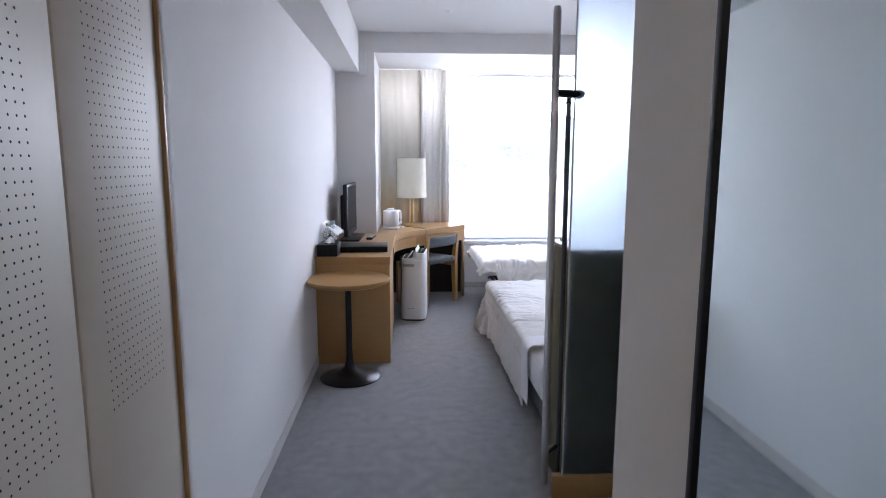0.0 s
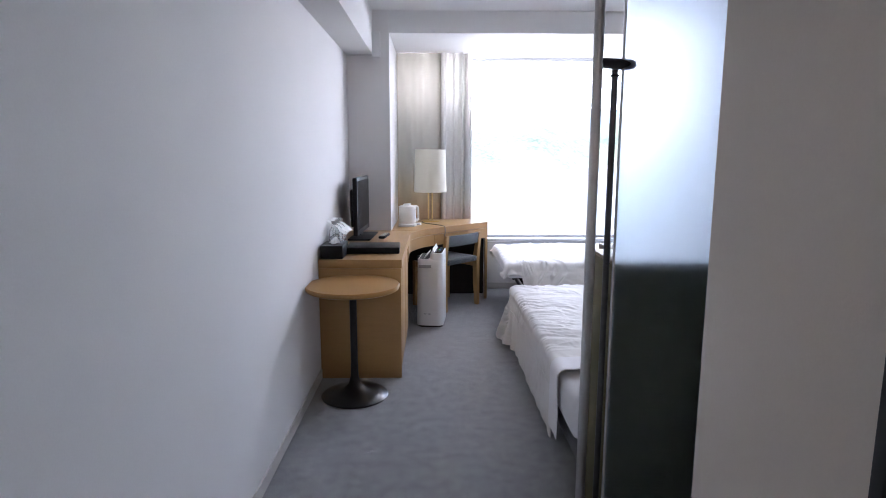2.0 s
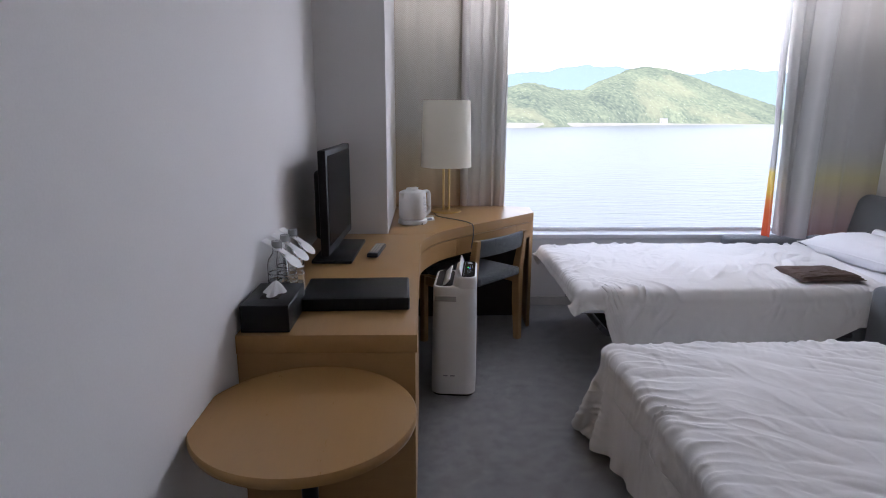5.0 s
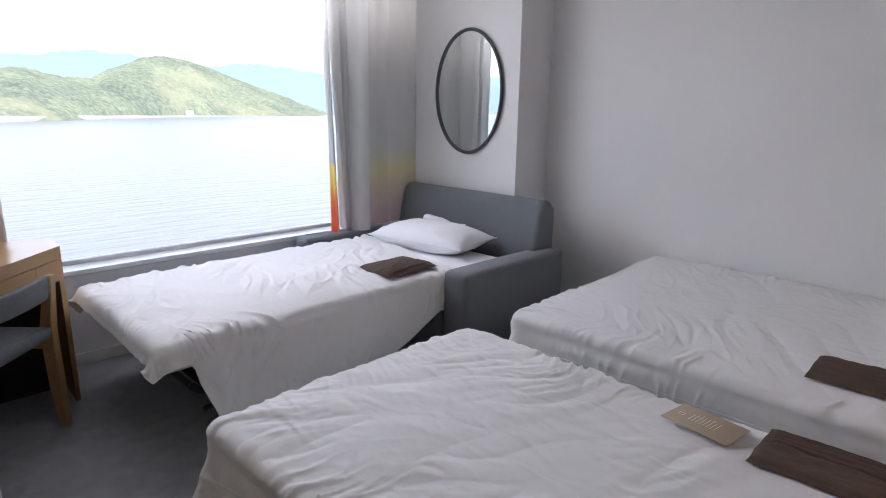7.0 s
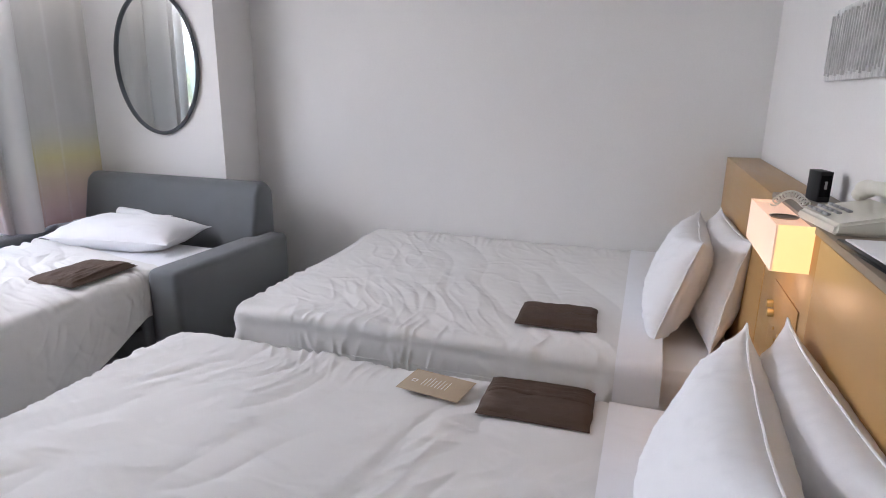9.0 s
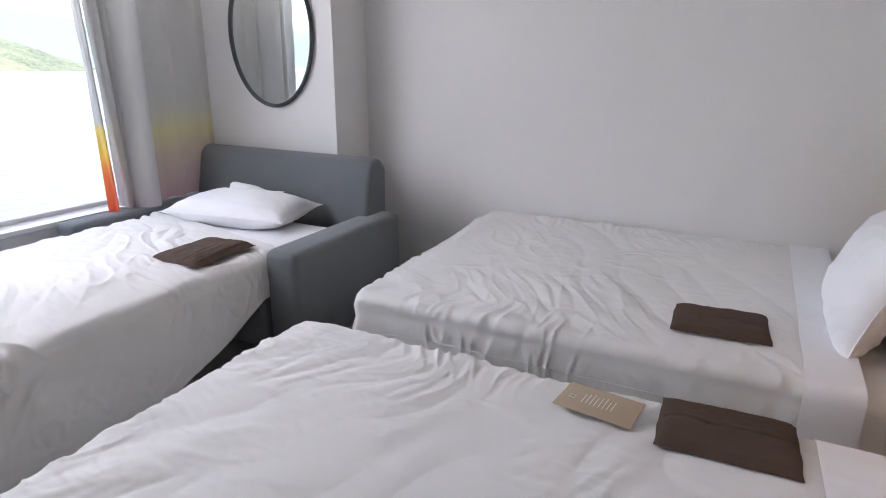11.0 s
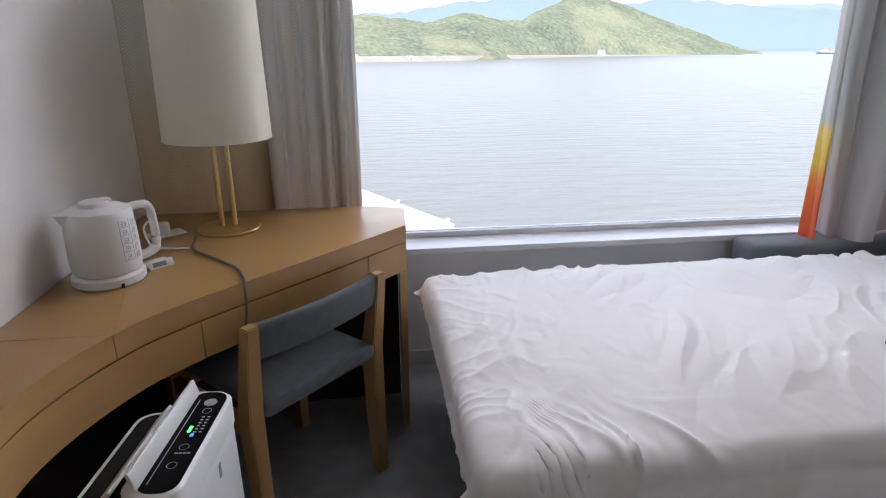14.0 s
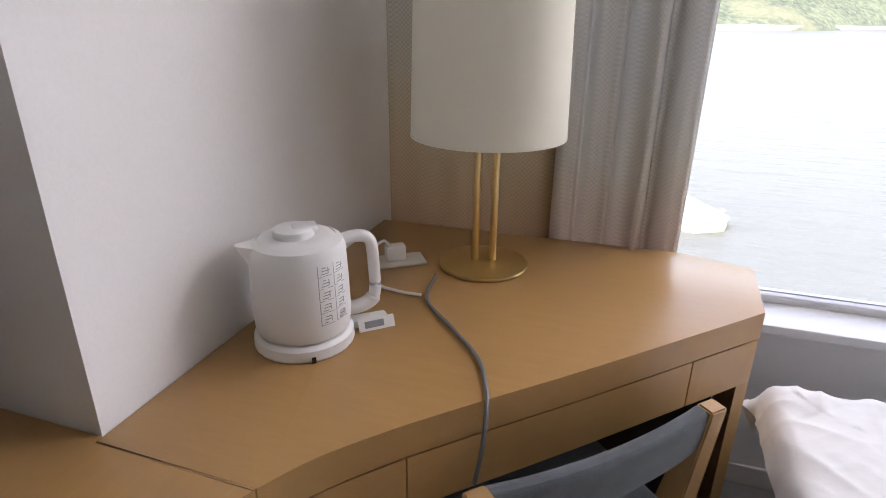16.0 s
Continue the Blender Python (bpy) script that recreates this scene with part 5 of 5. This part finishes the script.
part("bottom_sheet", woven(creases(bs, flat, (0, 9, 0, 9), 6.0, 1.4, 0.008, 0.0) - np.array([2.55, 5.05, 0])), LINEN, sofa, "white sheet showing beside the pillow", angle=75)
sp_ = pillow("pillow", 3.03, 4.975, 0.552, 0, -1, 9, 0.39, 0.70, 0.165, 12, "white cotton pillow on the sofa bed")


def case_flap(u, v):
    y = 0.17 - 0.30 * u
    lift = math.sin(math.pi * min(1, u * 1.5 + 0.12) ** 0.6) * 0.5 + 0.5 * (1 - u)
    a = math.pi * v
    return (0.165 - 0.034 * math.cos(a) + 0.004 * math.sin(y * 50), y, 0.050 + (0.046 * lift + 0.004 * math.sin(y * 37)) * math.sin(a) ** 0.7)


part("case_flap", sheet(case_flap, 24, 14), LINEN, sp_, "turned-up corner of the pillowcase", angle=70)

# ---- headboard with console ----
hb = thing("headboard", 1.25, 1.962, 0, label="oak headboard unit with built-in bedside console", category="headboard")
part("panel", bx(1.372, 2.575, 0.0, 0.14, 0, 0.995, 0.003), WOODX, hb)
part("panel", bx(0.865, 1.369, 0.0, 0.138, 0, 0.985, 0.003), WOODX, hb, "oak console panel between the beds")
part("panel", bx(0.045, 0.862, 0.0, 0.14, 0, 0.985, 0.003), WOODX, hb)
part("back_panel", bx(-0.028, 0.368, -0.238, -0.004, 0, 0.99, 0.004), OLIVE, hb, "dark olive back of the headboard")
part("end_panel", bx(0.033, 0.044, -0.003, 0.14, 0, 0.99, 0.003), WOODZ, hb)
part("shelf_top", bx(0.033, 1.40, -0.001, 0.143, 0.987, 1.004, 0.003), SHELF, hb, "taupe shelf top")
part("shelf_top", bx(-0.03, 0.368, -0.238, -0.003, 0.991, 1.004, 0.003), SHELF, hb)
con = part("control_plate", bx(0.93, 1.20, 0.1385, 0.1415, 0.62, 0.80, 0.001), WOODX, hb, "control panel with brass switches")
for sx, sz in ((1.185, 0.735), (1.165, 0.715), (0.965, 0.735)):
    part("switch", lathe([(0, 0), (0.011, 0), (0.011, 0.012), (0.009, 0.015), (0, 0.015)], 20), BRASS, con, "brass switch knob").matrix_local = pose(sx, 0.1415, sz, -90)
for i in range(5):
    part("pilot_dot", lathe([(0, 0), (0.004, 0), (0.004, 0.003), (0, 0.003)], 12), BRASS, con).matrix_local = pose(1.13 - i * 0.028, 0.1415, 0.685 - (i % 2) * 0.02, -90)

wl = thing("bedside_lamp", 2.26, 2.103, 0.898, label="lit box-shaped bedside lamp glowing warm on console", category="lamp")
shade = bmesh.new()
for b4 in ((-0.11, 0.25, 0.072, 0.076, 0, 0.104), (0.246, 0.25, 0.0, 0.072, 0, 0.104), (-0.106, 0.246, 0.0, 0.072, 0, 0.004)):
    bx(*b4, bm=shade)
part("shade", shade, PAPERLAMP, wl, "glowing cream acrylic box shade", smooth=False)
part("lit_side", bx(-0.110, -0.106, 0.0, 0.072, 0, 0.104), LAMPSIDE, wl, "bright yellow lit side of the shade", smooth=False)
part("top_ring", bx(-0.106, 0.246, 0.001, 0.072, 0.094, 0.098, 0.001), PAPERLAMP, wl)
part("top_opening", lathe([(0, 0.0985), (0.030, 0.0985), (0.032, 0.1015), (0.028, 0.1015)], 32, cx=0.02, cy=0.038), SHELF, wl)
glow = new("bedside_glow", bpy.data.lights.new("bedside_glow", "POINT"))
glow.data.energy, glow.data.color, glow.data.shadow_soft_size = 0.055, (1.0, 0.60, 0.34), 0.05
glow.location = (2.33, 2.20, 0.845)

phone = thing("telephone", 2.17, 2.035, 1.0045, 8, label="ivory desk telephone with coiled cord on shelf", category="telephone")
bm = bmesh.new()
pv = [(-0.10, -0.075, 0.0), (0.10, -0.075, 0.0), (0.10, 0.075, 0.0), (-0.10, 0.075, 0.0), (-0.095, -0.07, 0.05), (0.095, -0.07, 0.05), (0.095, 0.07, 0.022), (-0.095, 0.07, 0.022)]
pv = [bm.verts.new(p) for p in pv]
for idx in ((3, 2, 1, 0), (4, 5, 6, 7), (0, 1, 5, 4), (1, 2, 6, 5), (2, 3, 7, 6), (3, 0, 4, 7)):
    bm.faces.new([pv[i] for i in idx])
bmesh.ops.bevel(bm, geom=list(bm.edges), offset=0.006, segments=3, affect="EDGES")
part("body", bm, IVORY, phone)
part("handset", tube(spline([(-0.095, -0.045, 0.055), (-0.07, -0.045, 0.072), (0.0, -0.045, 0.082), (0.07, -0.045, 0.072), (0.095, -0.045, 0.055)], 6), [0.016] * 5 + [0.02] * 3 + [0.015] * 9 + [0.02] * 3 + [0.016] * 5, 14), IVORY, phone)
for i in range(4):
    for j in range(3):
        k = part("key", bx(-0.010, 0.010, -0.005, 0.005, 0, 0.006, 0.0015), GREYPL, phone)
        k.matrix_local = Matrix.Translation((0.075 - i * 0.027, 0.055 - j * 0.020, 0.024 + j * 0.0042)) @ pose(0, 0, 0, 11)
coil = [(0.10 + 0.10 * t, 0.055 + 0.035 * t + 0.009 * math.cos(t * 75), 0.026 + 0.022 * math.sin(t * math.pi) - 0.012 * t + 0.009 * math.sin(t * 75)) for t in np.linspace(0, 1, 170)]
part("coiled_cord", tube(coil, 0.0019, 6), IVORY, phone, "ivory coiled cord")
pad = thing("memo_pad", 1.89, 2.05, 1.0045, 4, label="white memo pad on a black tray", category="memo pad")
part("tray", bx(-0.11, 0.11, -0.06, 0.05, 0, 0.008, 0.003), LEATHER, pad)
part("sheet", bx(-0.095, 0.095, -0.05, 0.04, 0.0082, 0.012, 0.001), PAPER, pad)
clk = thing("alarm_clock", 2.535, 2.025, 1.0045, 12, label="small black box clock standing on the shelf", category="clock")
part("case", bx(-0.045, 0.02, -0.016, 0.016, 0, 0.080, 0.003), BLACKPL, clk)
part("face", bx(-0.0462, -0.0452, -0.013, 0.013, 0.015, 0.070), SCREEN, clk)
part("mark", bx(-0.0472, -0.0464, -0.003, 0.003, 0.035, 0.055), GREYPL, clk)
art = thing("wall_art", 2.58, 1.963, 1.315, label="silver-grey ribbed relief panel hung on wall", category="wall art")
part("canvas", bx(-0.25, 0.25, 0, 0.022, 0, 0.195, 0.003), SILVERART, art)
for i in range(34):
    xx = -0.24 + i * 0.0145
    part("rib", bx(xx, xx + 0.006, 0.022, 0.026 + 0.002 * (i % 3), 0.012 + 0.02 * ((i * 7) % 5) / 5, 0.183 - 0.02 * ((i * 3) % 5) / 5, 0.001), SILVERART, art)

# ---- oval mirror ----
om = thing("oval_mirror", 3.515, 5.135, 1.415, label="oval wall mirror with slim dark grey frame", category="mirror")
MA, MB = 0.298, 0.398
bm = bmesh.new()
ring = []
for i in range(96):
    a = 2 * math.pi * i / 96
    c = Vector((0, math.cos(a), math.sin(a)))
    row = []
    for k in range(8):
        b = 2 * math.pi * k / 8
        rr = 0.011 * math.cos(b)
        row.append(bm.verts.new((-0.014 + 0.012 * math.sin(b), (MA - 0.011 + rr) * c.y, (MB - 0.011 + rr) * c.z)))
    ring.append(row)
for i in range(96):
    for k in range(8):
        bm.faces.new((ring[i][k], ring[(i + 1) % 96][k], ring[(i + 1) % 96][(k + 1) % 8], ring[i][(k + 1) % 8]))
part("frame", bm, mat("frame_slate", (0.07, 0.08, 0.09), 0.45), om)
bm = prism([((MA - 0.015) * math.cos(a), (MB - 0.015) * math.sin(a)) for a in np.linspace(0, 2 * math.pi, 96, endpoint=False)], 0.0, 0.006)
turned(bm, Matrix(((0, 0, -1, -0.006), (1, 0, 0, 0), (0, 1, 0, 0), (0, 0, 0, 1))))
part("mirror_glass", bm, MIRROR, om, smooth=False)


# ---- curtains ----
def drape(parent, name, x0, x1, yb, z0, z1, folds, depth, material, seed, gather=0.0, lean=0.0, label=""):
    n = max(40, int(folds * 16))

    def f(u, v):
        z = z0 + (z1 - z0) * v
        ph = u * folds * 2 * math.pi + 0.6 * noise.noise(Vector((u * 3, v * 1.2, seed)))
        wv = math.sin(ph) + 0.35 * math.sin(2.3 * ph + seed)
        d = depth * (0.8 + 0.4 * noise.noise(Vector((u * 4, v * 0.8, seed + 3))))
        x = x0 + (x1 - x0) * u + 0.25 * depth * math.cos(ph * 1.0 + 1) + lean * (1 - v) * (1 - u) + gather * math.sin(v * math.pi) * (1 - u)
        return (x, yb + d * wv, z)
    return part(name, sheet(f, n, 40), material, parent, label, angle=80)


cl = thing("curtain", 0, 0, 0, label="grey-beige ombre curtain drawn aside by the desk", category="curtain", group="window curtains")
drape(cl, "panel", 0.318, 0.75, 5.59, 0.12, 2.243, 2.2, 0.014, CURT_L, 1.0, label="flat mesh-weave part of the curtain")
drape(cl, "panel", 0.700, 0.985, 5.600, 0.12, 2.243, 3.6, 0.050, CURT_LF, 2.0, label="gathered folds of the curtain")
drape(cl, "panel", 0.94, 1.035, 5.66, 0.52, 2.243, 2.2, 0.016, CURT_LF, 3.0)
cr = thing("curtain", 0, 0, 0, label="grey ombre curtain, yellow to red at the hem", category="curtain", group="window curtains")


def hung(parent, name, line, z0, z1, material, seed, lean, label="", sweep=0.0):
    """Cloth hanging in long folds along a plan line of (x, y), leaning aside towards its hem."""
    pts = [Vector((x, y, 0)) for x, y in line]
    fine = spline(pts, 8)
    n = len(fine) - 1

    def f(u, v):
        k = min(n - 1, int(u * n))
        p = Vector(fine[k]).lerp(Vector(fine[k + 1]), u * n - k)
        sway = 0.014 * noise.noise(Vector((u * 2.5, v * 1.6, seed))) + 0.004 * noise.noise(Vector((u * 9, v * 3, seed + 2)))
        return (p.x + lean * (1 - v) ** 1.2 * (1 - u) + sweep * (1 - v) * math.sin(math.pi * u) + 0.6 * sway, p.y + sway, z0 + (z1 - z0) * v)
    return part(name, sheet(f, n * 2, 44), material, parent, label, angle=80)


hung(cr, "panel", [(2.708, 5.655), (2.713, 5.618), (2.742, 5.602), (2.770, 5.640), (2.782, 5.680)], 0.505, 2.243, CURT_RB, 5.0, 0.105, "leading edge dyed yellow and red")
hung(cr, "panel", [(2.782, 5.680), (2.790, 5.630), (2.822, 5.605), (2.850, 5.640), (2.858, 5.715), (2.872, 5.720), (2.880, 5.640), (2.905, 5.615), (2.918, 5.660), (2.925, 5.725), (2.938, 5.715), (2.930, 5.630), (2.950, 5.545), (3.005, 5.535), (3.040, 5.590), (3.045, 5.652)], 0.510, 2.243, CURT_RF, 6.0, 0.10, "pale grey long folds", -0.065)
hung(cr, "panel", [(3.044, 5.653), (3.075, 5.632), (3.11, 5.655), (3.16, 5.672), (3.20, 5.650), (3.24, 5.640), (3.29, 5.668), (3.36, 5.660), (3.42, 5.645), (3.48, 5.660), (3.525, 5.648)], 0.510, 2.243, CURT_R, 7.0, 0.0)

# ---- ceiling fittings ----
dl = thing("downlight", 1.937, 5.33, 2.245, label="small lit recessed downlight in the soffit", category="downlight")
part("ring", lathe([(0.034, -0.001), (0.050, -0.003), (0.052, 0.0), (0.034, 0.0)], 40), WHITEPL, dl)
part("lamp", lathe([(0, -0.0015), (0.034, -0.0012), (0.034, 0.0)], 32), GLOWBULB, dl)
sd = thing("sprinkler", 0.91, 3.97, H, label="small white sprinkler head in the ceiling", category="sprinkler")
part("rose", lathe([(0, -0.012), (0.012, -0.012), (0.014, -0.004), (0.03, -0.002), (0.031, 0), (0, 0)], 28), WHITEPL, sd)
el = thing("entrance_downlight", 0.66, -1.05, H, label="warm recessed downlight over the entrance passage", category="downlight")
part("ring", lathe([(0.045, -0.001), (0.062, -0.003), (0.064, 0.0), (0.045, 0.0)], 40), WHITEPL, el)
part("lamp", lathe([(0, -0.0015), (0.045, -0.0012), (0.045, 0.0)], 32), GLOWBULB, el)
